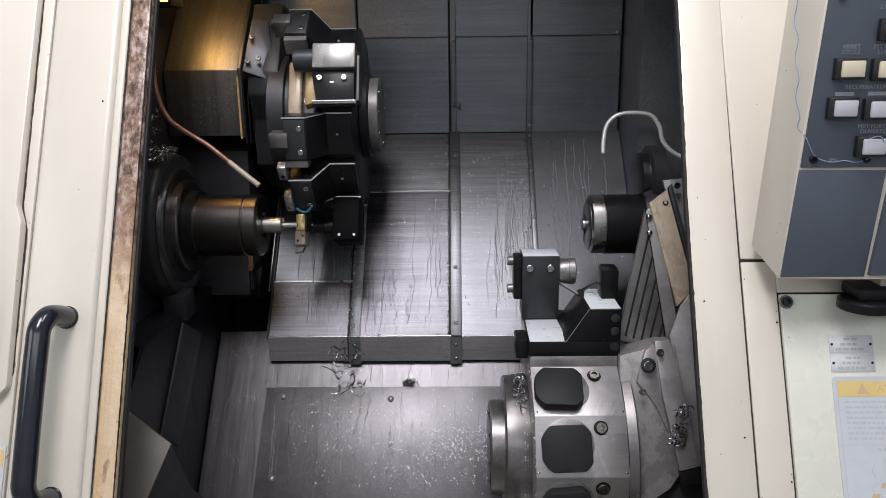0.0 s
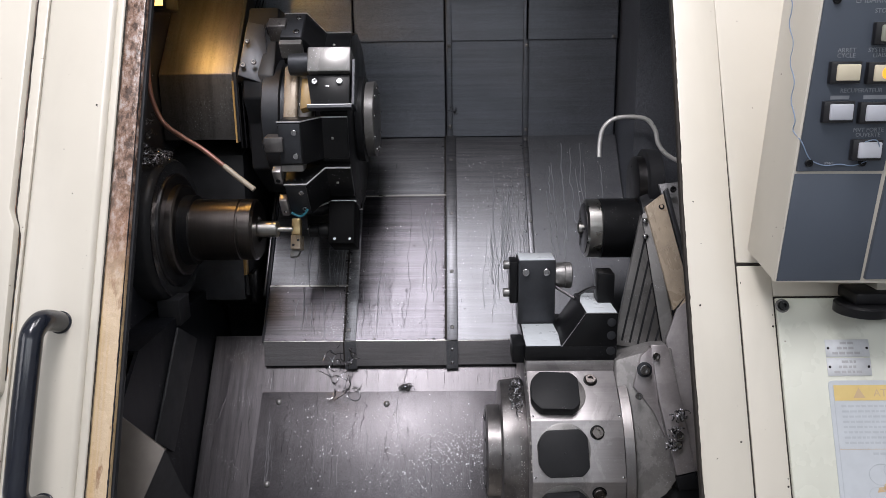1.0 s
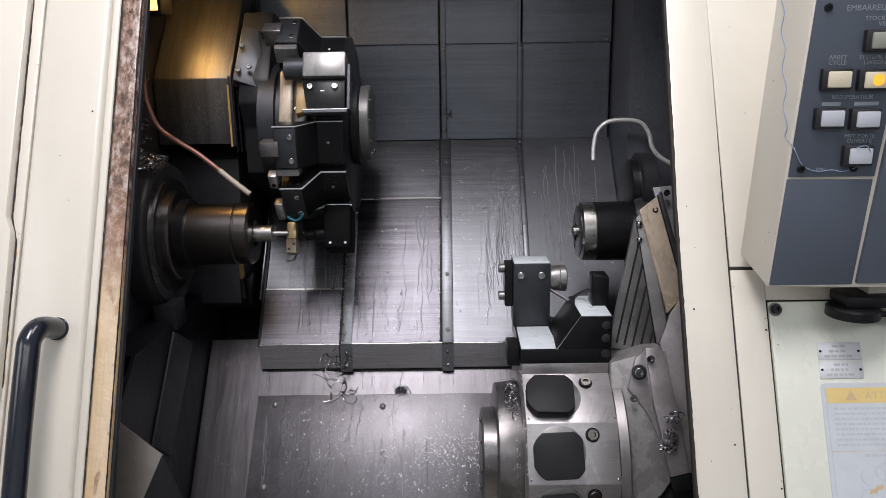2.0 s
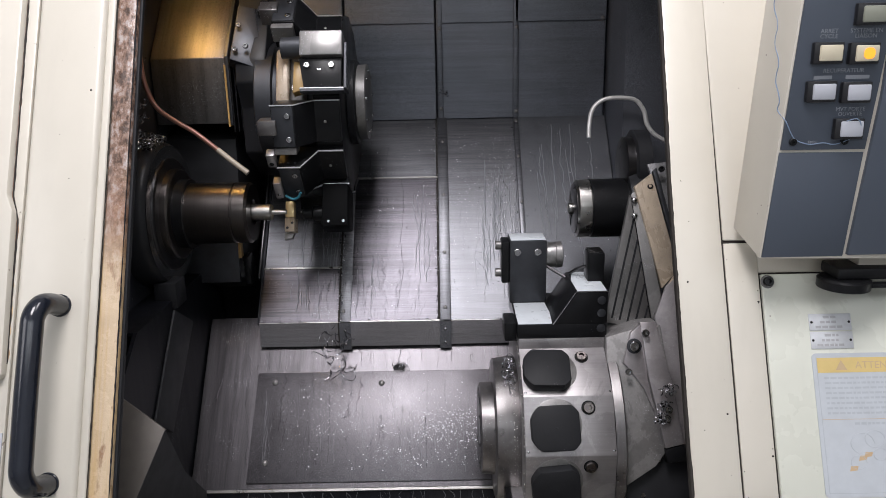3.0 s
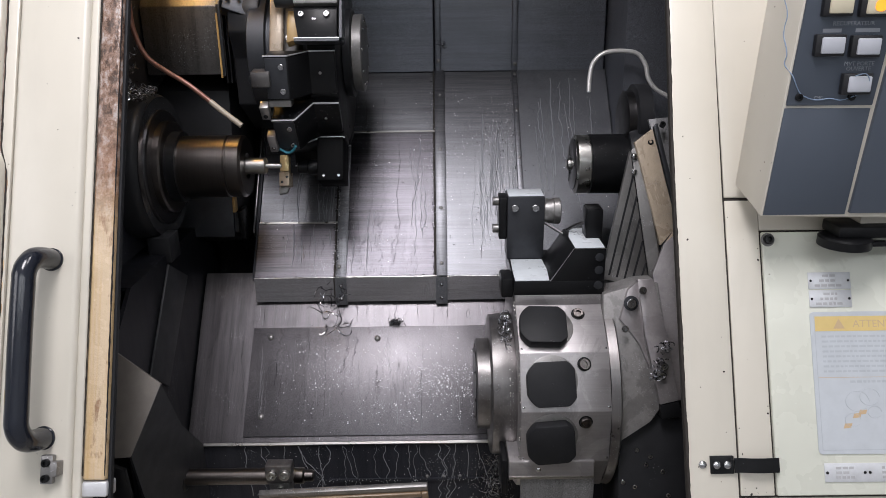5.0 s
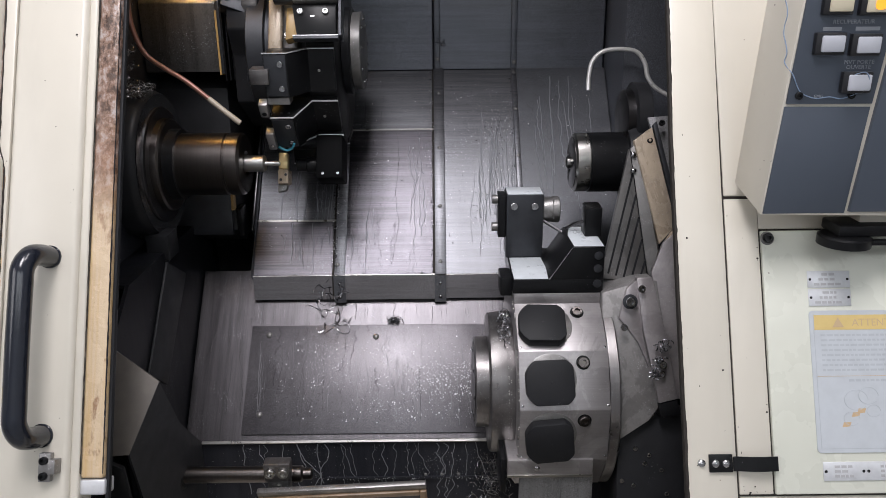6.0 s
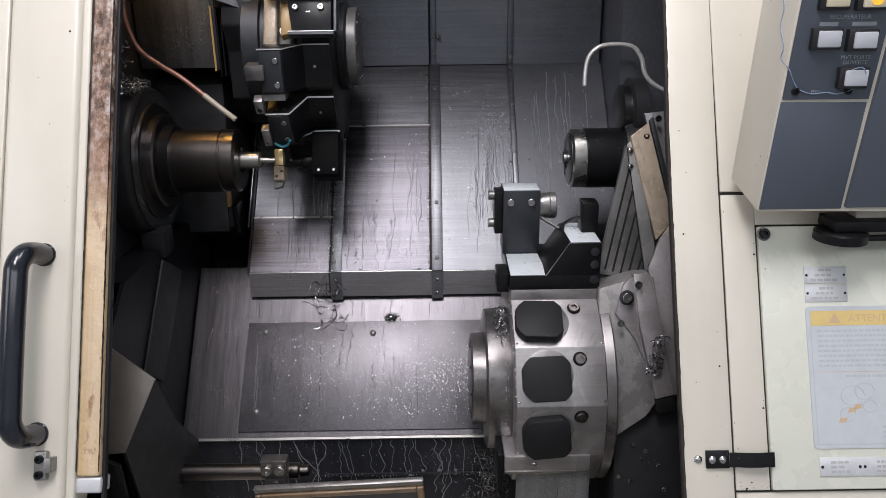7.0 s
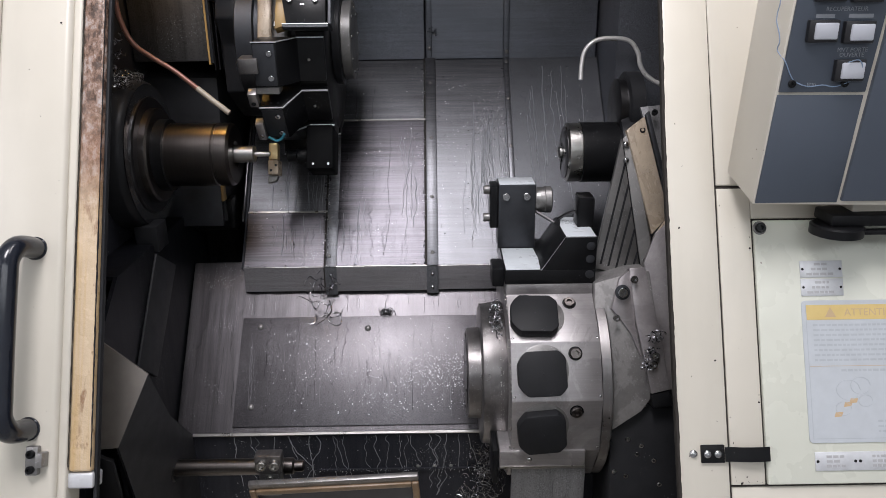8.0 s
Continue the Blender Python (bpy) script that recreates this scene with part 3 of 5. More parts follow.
# Pale specks: the glint is in their colour, here and on bed and trough.
scatter("coolant_glints", APRON, "coolant drops on the apron plate with glints painted pale", (
    (-0.05, 0.07, 0.08, 0.14, 0.004, 420), (-0.12, 0.08, 0.04, 0.18, 0.004, 420), (-0.30, -0.10, 0.03, 0.19, 0.004, 150), (-0.24, -0.18, 0.10, 0.16, 0.004, 40), (-0.34, 0.09, 0.02, 0.21, 0.004, 40)), 27, 0.0005, 0.0017, GLINT_PALE)
scatter("bed_glints", BED, "coolant drops on the bed sheets with glints painted pale", (
    (-0.045, 0.0, 0.10, 0.30, 0.003, 60), (-0.17, 0.0, 0.02, 0.45, 0.003, 40), (0.04, 0.16, 0.10, 0.42, 0.0, 190), (0.10, 0.16, 0.18, 0.34, 0.0, 150), (0.19, 0.34, 0.05, 0.43, 0.003, 40)), 28, 0.0005, 0.0016, GLINT_PALE)
scatter("seam_chips", BED, "dark wet chips and beads packed along the bed seams", (
    (-0.197, -0.186, 0.0, 0.20, 0.004, 150), (-0.196, -0.19, 0.05, 0.40, 0.003, 60), (-0.006, 0.001, 0.0, 0.46, 0.0035, 170), (0.160, 0.167, 0.05, 0.46, 0.002, 90), (-0.34, 0.36, 0.0, 0.004, 0.003, 120)), 41, 0.0006, 0.0022, BLACK_OX)
scatter("seam_glints", BED, "beads along the bed seams with glints painted pale", (
    (-0.196, -0.187, 0.0, 0.24, 0.0045, 60), (-0.006, 0.001, 0.1, 0.46, 0.004, 60), (0.12, 0.165, 0.12, 0.42, 0.001, 90), (0.02, 0.12, 0.02, 0.42, 0.001, 60)), 42, 0.0005, 0.0014, GLINT_PALE)
trickles("coolant_streaks", APRON, "thin coolant streaks down the apron", (
    (-0.34, 0.10, 0.205, 0.016, 0.0041, 10, 0.00024), (-0.43, -0.36, 0.2, 0.01, 0.0002, 5, 0.0003), (-0.33, 0.12, 0.262, 0.217, 0.0002, 12, 0.0003)), 8, OILY)

trickles("pale_streaks", APRON, "fine pale dried coolant streaks on the apron", (
    (-0.34, 0.12, 0.205, 0.016, 0.0037, 40, 0.00042), (-0.10, 0.12, 0.16, 0.016, 0.0037, 24, 0.0005), (-0.34, 0.10, 0.262, 0.217, 0.0, 24, 0.0004)), 18, RUN_GREY)

# ---------------- apron below the bed ----------------


def apron():
    ap = thing("apron", APRON, "wet sloping steel apron below the lathe bed", "apron", "", "structure")
    part("sheet", box((-0.450, 0.0, -0.02), (0.364, 0.33, 0.0), 0.001, 1), APRON_SHEET, ap)
    part("cover_plate", slab([(-0.3505, 0.0136), (0.16, 0.0136), (0.158, 0.2159), (-0.3462, 0.2159)], 0.0035, 0.001, at(0, 0, 0.0005)), APRON_PLATE, ap, "bolted darker cover plate")
    part("edge_bar", box((-0.42, -0.002, 0.0), (0.12, 0.004, 0.0025), 0.001, 1), CHROME, ap, "bright worn edge")
    screws_on(ap, [(-0.313, 0.1975, 0.004), (-0.320, 0.0487, 0.004), (-0.1115, 0.1927, 0.004), (0.099, 0.1985, 0.004)], 0.0058, 0.004)
    tagged(part("chip_clump", swarf_ball(60, 0.009, 0.0005, 3, 0.35), SWARF, ap, "small heap of dark chips"), kind="stuff").matrix_local = at(-0.077, 0.2228, 0.002)
    tagged(part("swarf_curl", swarf_ball(16, 0.026, 0.0007, 8, 1.5), SWARF, ap, "long curled turnings"), kind="stuff").matrix_local = at(-0.197, 0.2393, 0.012)
    trough = thing("trough_wall", lean((0, 1.174, 0.62), 0), "black wet sheet wall of the chip trough", "trough wall", "", "structure")
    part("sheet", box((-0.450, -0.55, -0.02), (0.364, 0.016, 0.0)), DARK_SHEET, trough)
    part("ledge", box((-0.20, -0.062, 0.0), (0.10, -0.057, 0.004)), DARK_SHEET, trough)
    screws_on(trough, [(-0.02 + 0.03 * k, -0.052, 0.003) for k in (0, 1, 2)], 0.003)
    rnd = random.Random(4)
    runs = bmesh.new()
    for k in range(24):
        x, y = -0.34 + 0.020 * k + rnd.uniform(-0.012, 0.012), 0.012
        pts = []
        bend = rnd.uniform(0.002, 0.010)
        while y > -rnd.uniform(0.07, 0.16) and len(pts) < 14:
            pts.append((x, y, 0.0006))
            x += rnd.uniform(-bend, bend)
            y -= rnd.uniform(0.008, 0.014)
        if len(pts) > 2:
            merge(runs, tube(pts, rnd.uniform(0.0003, 0.0007), 6, 4))
    tagged(part("coolant_run", runs, MILKY, trough, "glinting trickles of coolant"), kind="stuff")
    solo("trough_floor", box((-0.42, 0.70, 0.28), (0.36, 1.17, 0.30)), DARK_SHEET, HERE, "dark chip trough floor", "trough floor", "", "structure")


apron()


def left_chute():
    """Lower left wall, with a chamfer and a bracket by the door."""
    chute = thing("chute_wall", HERE, "folded sheet steel chute wall, shade in its near-black colour, with a dull brown cap", "chute wall", "", "structure")
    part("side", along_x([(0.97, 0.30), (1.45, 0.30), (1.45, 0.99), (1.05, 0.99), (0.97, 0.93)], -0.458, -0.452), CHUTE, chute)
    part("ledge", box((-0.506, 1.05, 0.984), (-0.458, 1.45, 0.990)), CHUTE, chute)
    bar = [(1.197, 0.974), (1.278, 0.924), (1.128, 0.781), (1.064, 0.834)]
    part("rail", along_x(bar, -0.4515, -0.4475, 0.001), RAIL_GREY, chute, "flat grey bar along the slope")
    a, c = (-0.386, 0.951, 0.882), (-0.420, 0.900, 0.797)
    part("cap", plate([a, (-0.450, 0.967, 0.925), (-0.465, 0.905, 0.79), c], 0.006, 0.001), GUSSET, chute, "dull brown grey folded cap")
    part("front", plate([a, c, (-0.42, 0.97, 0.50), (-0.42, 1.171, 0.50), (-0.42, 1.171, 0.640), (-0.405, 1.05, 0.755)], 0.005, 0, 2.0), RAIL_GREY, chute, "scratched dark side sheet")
    part("bracket", plate([(-0.425, 0.885, 0.785), (-0.455, 0.885, 0.80), (-0.455, 0.87, 0.60), (-0.405, 0.87, 0.60)], 0.008, 0.001), BLACK_OX, chute, "black bracket with bolt holes")


left_chute()

WALL_LEFT = at(LEFT_X + 0.0005, 1.25, 1.0) @ Matrix.Rotation(radians(90), 4, "Y")
scatter("wall_splash", WALL_LEFT, "bright wet chips splashed on the black side wall", (
    (-0.08, 0.22, -0.19, 0.02, 0.0, 170), (-0.34, -0.20, -0.14, 0.02, 0.0, 90), (0.0, 0.12, -0.17, -0.10, 0.0, 70)), 61, 0.0004, 0.0014, CHROME)
TROUGH = lean((0, 1.174, 0.62), 0)
scatter("trough_beads", TROUGH, "drops along the trough wall with glints painted pale", (
    (-0.20, 0.11, -0.062, -0.057, 0.0042, 90), (-0.42, 0.12, -0.13, 0.005, 0.0005, 150), (0.02, 0.12, -0.10, 0.0, 0.0005, 70)), 62, 0.0004, 0.0012, GLINT_PALE)

# ---------------- front of the machine ----------------


def strip(x0, x1, s0, s1, h0, h1, bevel=0.004):
    return box((x0, s0, h0), (x1, s1, h1), bevel, 3)


def ragged(parent, line, wide, h, seed, material, label, step=0.006):
    """A thin torn-edged crust along a line of (x, s) points on the front."""
    rnd = random.Random(seed)
    left, right, w0 = [], [], 1.0
    for (xa, sa), (xb, sb) in zip(line, line[1:]):
        n = max(2, int(abs(sb - sa) / step))
        for k in range(n):
            x, s = xa + (xb - xa) * k / n, sa + (sb - sa) * k / n
            w0 = 0.7 * w0 + 0.3 * rnd.uniform(0.1, 1.9)
            left.append((x - wide * w0 * rnd.uniform(0.3, 0.6), s))
            right.append((x + wide * w0 * rnd.uniform(0.3, 0.6), s))
    bm = bmesh.new()
    la = [bm.verts.new((x, s, h)) for x, s in left]
    ra = [bm.verts.new((x, s, h)) for x, s in right]
    mid = [bm.verts.new(((a[0] + b[0]) / 2, a[1], h + 0.0009)) for a, b in zip(left, right)]
    for k in range(len(la) - 1):
        bm.faces.new((la[k], mid[k], mid[k + 1], la[k + 1]))
        bm.faces.new((mid[k], ra[k], ra[k + 1], mid[k + 1]))
    return tagged(part("crust", bm, material, parent, label), kind="stuff")


def front_left():
    door = thing("sliding_door", PANEL, "cream painted sliding machine door with a rusty worn edge", "machine door")
    part("skin", strip(-0.527, -0.437, -0.60, 0.62, -0.045, 0.0, 0.007), CREAM, door)
    part("edge_return", strip(-0.438, -0.427, -0.60, 0.62, -0.045, -0.007, 0.003), CREAM, door, "cream folded door edge")
    rub = strip(-0.4265, -0.3985, -0.352, 0.62, -0.026, -0.010, 0.004)
    part("seal_strip", rub, RUST, door, "rusty ochre-stained greasy edge strip")
    ragged(door, [(-0.4262, 0.60), (-0.4262, -0.352)], 0.0017, -0.0095, 5, GAP, "dark grease line beside the strip")
    ragged(door, [(-0.3992, 0.60), (-0.3992, -0.352)], 0.0019, -0.0098, 6, BLACK_DULL, "torn oily inner edge")
    part("seal_lip", strip(-0.3985, -0.3945, -0.60, 0.62, -0.026, -0.017, 0.001), RUBBER, door, "black rubber wiper lip")
    part("seal_end", strip(-0.428, -0.397, -0.372, -0.353, -0.04, -0.012, 0.003), TAG, door, "bare bent sheet end")
    guard = slab([(-0.9, -0.182), (-0.545, -0.182), (-0.533, -0.168), (-0.5365, 0.04), (-0.545, 0.06), (-0.5475, 0.62), (-0.9, 0.62)], 0.034, 0.003, at(0, 0, -0.026))
    guard_ob = thing("fixed_guard", PANEL, "cream painted fixed guard beside the sliding door", "guard panel")
    part("skin", guard, CREAM, guard_ob)
    part("lower_skin", box((-0.9, -0.60, -0.035), (-0.5295, 0.60, -0.004), 0.003), CREAM, guard_ob)
    ragged(guard_ob, [(-0.5468, 0.60), (-0.5440, 0.06), (-0.5352, 0.03), (-0.5340, -0.16)], 0.0050, -0.0042, 3, RUST, "rusty flaking paint along the joint")
    ragged(guard_ob, [(-0.5455, 0.60), (-0.5428, 0.06), (-0.5345, 0.03), (-0.5332, -0.16)], 0.0022, -0.0032, 4, GAP, "dark crack along the joint")
    sticker = thing("safety_sticker", PANEL, "small white sticker with a yellow band", "sticker")
    part("base", box((-0.60, -0.326, -0.004), (-0.5315, -0.238, -0.0025), 0.0005), POSTER, sticker)
    part("band", box((-0.598, -0.262, -0.0025), (-0.5335, -0.243, -0.002)), POSTER_BAND, sticker)
    # pull handle
    h = thing("pull_handle", PANEL, "black coated tubular pull handle on the cream door", "handle")
    top, bot, x = -0.083, -0.299, -0.470
    part("grip", tube([(x, top, 0.0), (x, top, 0.024), (x - 0.001, top - 0.004, 0.042), (x - 0.003, top - 0.018, 0.053), (x - 0.003, top - 0.04, 0.055),
                       (x - 0.003, (top + bot) / 2, 0.056), (x - 0.003, bot + 0.04, 0.055), (x - 0.003, bot + 0.018, 0.053), (x - 0.001, bot + 0.004, 0.042), (x, bot, 0.024), (x, bot, 0.0)], 0.0130, 24, 10), HANDLE_BLACK, h)
    for s in (top, bot):
        part("foot", turned([(0, 0.0142), (0.002, 0.0142), (0.003, 0.0132)], 28, at(x, s, 0) @ Z_TO_X), HANDLE_BLACK, h)
    latch = thing("door_stop", PANEL, "small grey bolted stop block on the door", "stop block")
    part("block", box((-0.468, -0.352, 0.0), (-0.453, -0.318, 0.009), 0.002), CAST, latch)
    part("tongue", box((-0.4525, -0.342, 0.0), (-0.4445, -0.325, 0.016), 0.001), CAST, latch)
    for s in (-0.327, -0.345):
        part("screw", socket_screw(0.0048, 0.005, at(-0.4605, s, 0.009)), BLACK_OX, latch)


def front_right():
    f = thing("front_frame", PANEL, "cream painted front frame beside the door opening", "machine frame")
    part("post", slab([(0.3055, -0.60), (0.3645, -0.60), (0.3645, 0.0), (0.3690, 0.62), (0.3175, 0.62), (0.3058, 0.05)], 0.012, 0.0022, at(0, 0, -0.012)), CREAM, f)
    part("post_edge", slab([(0.3030, -0.60), (0.3054, -0.60), (0.3057, 0.05), (0.3174, 0.62), (0.3145, 0.62), (0.3033, 0.05)], 0.009, 0.0005, at(0, 0, -0.010)), GAP, f, "dark sealant line")
    ragged(f, [(0.3162, 0.60), (0.3052, 0.05), (0.3050, -0.58)], 0.0026, -0.0004, 7, GAP, "broken dark sealant and chipped paint")
    part("upper_panel", strip(0.3668, 0.95, -0.016, 0.62, -0.05, -0.001, 0.0015), CREAM, f)
    part("lower_strip", strip(0.3668, 0.4072, -0.378, -0.020, -0.05, -0.001, 0.001), CREAM, f)
    part("top_strip", strip(0.4075, 0.95, -0.058, -0.020, -0.05, -0.001, 0.002), CREAM, f)
    part("access_cover", strip(0.4095, 0.95, -0.378, -0.0605, -0.05, 0.0015, 0.0015), CREAM_COOL, f, "pale removable access cover")
    part("base_panel", strip(0.3668, 0.95, -0.75, -0.380, -0.05, -0.004, 0.004), CREAM, f)
    for lo, hi in (((0.3643, -0.6), (0.3670, 0.62)), ((0.3668, -0.0205), (0.95, -0.0157)), ((0.4070, -0.378), (0.4097, -0.058)), ((0.4090, -0.0608), (0.95, -0.0577)), ((0.3668, -0.3805), (0.95, -0.3778))):
        part("joint", box((*lo, -0.03), (*hi, -0.0035)), GAP, f, "dark dirty joint line")
    part("bolt", socket_screw(0.0062, 0.006, at(0.4165, -0.070, 0.0015)), BLACK_OX, f)
    part("washer", pin(0.0085, 0.0018, 20, at(0.4165, -0.070, 0.0012)), CAST_GREY, f)
    hinge = thing("strap", PANEL, "curved black spring strap bolted across the joint", "strap")
    part("foot", box((0.3305, -0.351, 0.0), (0.3585, -0.330, 0.004), 0.0008), BLACK_OX, hinge)
    line = [(0.3585, 0.004), (0.366, 0.004), (0.378, 0.0085), (0.392, 0.0095), (0.404, 0.007), (0.411, 0.006)]
    bm = bmesh.new()
    rows = [[bm.verts.new((x, s, h)) for s, h in ((-0.3495, h0), (-0.3325, h0), (-0.3325, h0 + 0.0018), (-0.3495, h0 + 0.0018))] for x, h0 in line]
    for r0, r1 in zip(rows, rows[1:]):
        for k in range(4):
            bm.faces.new((r0[k], r0[(k + 1) % 4], r1[(k + 1) % 4], r1[k]))
    bm.faces.new(rows[0]), bm.faces.new(rows[-1][::-1])
    part("tongue", bm, BLACK_OX, hinge)
    for x in (0.322, 0.3375, 0.350):
        part("screw", dome(0.0048, 0.004, at(x, -0.3405, 0.004 if x > 0.33 else 0.0)), SCREW, hinge)
    plates()


def plates():
    def bars(parent, rows, x0, x1, h, ink, seed, fill=0.85):
        rnd = random.Random(seed)
        for s, t in rows:
            bm, x = bmesh.new(), x0
            end = x0 + (x1 - x0) * rnd.uniform(fill - 0.15, fill + 0.1)
            while x < end:
                w = rnd.uniform(0.003, 0.008)
                merge(bm, box((x, s - t / 2, h), (min(x + w, x1), s + t / 2, h + 0.0002)))
                x += w + 0.0016
            part("print", bm, ink, parent, smooth=False)

    for k, (s1, s0) in enumerate(((-0.1115, -0.132), (-0.1335, -0.1545))):
        p = thing("nameplate", PANEL, "small aluminium nameplate riveted on the pale cover", "nameplate", "nameplates")
        part("plate", box((0.4625, s0, 0.0015), (0.5145, s1, 0.0028), 0.0004), TAG, p)
        c = (s0 + s1) / 2
        bars(p, [(c + 0.006, 0.003)], 0.480, 0.497, 0.0028, TAG_INK, 1 + k)
        bars(p, [(c, 0.003)], 0.476, 0.500, 0.0028, TAG_INK, 3 + k)
        bars(p, [(c - 0.006, 0.003)], 0.470, 0.508, 0.0028, TAG_INK, 5 + k)
        for x in (0.4655, 0.5115):
            part("rivet", dome(0.0016, 0.001, at(x, c, 0.0028)), BLACK_OX, p)
    n = thing("warning_notice", PANEL, "faded pale notice with a yellow heading band", "notice")
    part("sheet", slab(round_rect(0.4615, -0.330, 0.60, -0.160, 0.005), 0.0012, 0, at(0, 0, 0.0015)), POSTER, n)
    part("band", box((0.467, -0.1835, 0.0027), (0.597, -0.1655, 0.003)), POSTER_BAND, n)
    tri = bmesh.new()
    merge(tri, slab([(0.489, -0.1805), (0.503, -0.1805), (0.496, -0.1685)], 0.0003, 0, at(0, 0, 0.003)))
    part("triangle", tri, POSTER_RED, n, "small faded warning triangle")
    words("ATTENTION", 0.0125, at(0.548, -0.1752, 0.003), POSTER_RED, n)
    bars(n, [(-0.190 - 0.006 * k, 0.0024) for k in range(8)], 0.474, 0.596, 0.0027, POSTER_INK, 11)
    part("rule", box((0.467, -0.2395, 0.0027), (0.597, -0.239, 0.0029)), POSTER_RED, n)
    bars(n, [(-0.2445, 0.0028)], 0.505, 0.58, 0.0027, POSTER_INK, 12)
    bars(n, [(-0.305 - 0.006 * k, 0.0024) for k in range(3)], 0.545, 0.597, 0.0027, POSTER_INK, 13)
    for lo, hi in (((0.466, -0.325), (0.4668, -0.165)), ((0.466, -0.3255), (0.597, -0.3247))):
        part("border", box((*lo, 0.0027), (*hi, 0.0029)), POSTER_INK, n)
    art = bmesh.new()
    for cx, cy, r in ((0.512, -0.268, 0.012), (0.527, -0.263, 0.010), (0.505, -0.290, 0.008), (0.532, -0.281, 0.007)):
        merge(art, tube([(cx + r * math.cos(a) * 1.2, cy + r * math.sin(a), 0.0028) for a in [k * 0.7 for k in range(9)]], 0.0003, 5, 4))
    part("drawing", art, POSTER_INK, n, "faded line drawing of a machine part")
    red = bmesh.new()
    for cx, cy in ((0.498, -0.297), (0.51, -0.285), (0.517, -0.281)):
        merge(red, slab([(cx - 0.005, cy - 0.003), (cx + 0.004, cy - 0.002), (cx + 0.006, cy + 0.003), (cx - 0.003, cy + 0.003)], 0.0002, 0, at(0, 0, 0.0027)))
    part("mark", red, POSTER_RED, n, "faded orange marks")
    p = thing("nameplate", PANEL, "long grey nameplate below the notice", "nameplate", "nameplates")
    part("plate", box((0.4665, -0.3625, 0.0015), (0.60, -0.3405, 0.003), 0.0004), TAG, p)
    bars(p, [(-0.346, 0.003), (-0.3515, 0.003), (-0.357, 0.003)], 0.480, 0.502, 0.003, TAG_INK, 21)
    bars(p, [(-0.346, 0.003), (-0.3515, 0.003), (-0.357, 0.003)], 0.535, 0.595, 0.003, TAG_INK, 22)
    for x in (0.4695, 0.5145, 0.5205):
        part("rivet", dome(0.0018, 0.001, at(x, -0.3515, 0.003)), BLACK_OX, p)


def round_rect(x0, y0, x1, y1, r, n=5):
    pts = []
    for cx, cy, a0 in ((x1 - r, y1 - r, 0), (x0 + r, y1 - r, 90), (x0 + r, y0 + r, 180), (x1 - r, y0 + r, 270)):
        pts += [(cx + r * math.cos(radians(a0 + 90 * k / n)), cy + r * math.sin(radians(a0 + 90 * k / n))) for k in range(n + 1)]
    return pts


def front_closers():
    solo("door_header", box((-0.9, 0.60, -0.06), (0.95, 0.95, 0.0), 0, 2, HERE), CREAM, PANEL, "cream painted header over the door opening", "machine header", "", "structure")
    solo("door_sill", box((-0.43, -0.75, -0.05), (0.36, -0.46, -0.01), 0, 2, HERE), CREAM, PANEL, "cream painted sill under the door opening", "machine sill", "", "structure")


def paint_chips():
    scatter("paint_chips", PANEL, "small dark chips in the cream paint", (
        (0.3085, 0.326, -0.38, 0.32, 0.0001, 5), (0.35, 0.3635, -0.38, 0.32, 0.0001, 3), (0.368, 0.372, -0.37, 0.0, -0.0009, 6), (0.402, 0.407, -0.37, -0.03, -0.0009, 5),
        (0.37, 0.58, -0.377, -0.368, 0.0, 20), (-0.452, -0.444, -0.36, 0.32, 0.0001, 6), (-0.52, -0.46, -0.36, 0.32, 0.0001, 5)), 33, 0.0005, 0.0018, GAP)


front_left()
front_right()
paint_chips()
front_closers()

# ---------------- control pendant ----------------


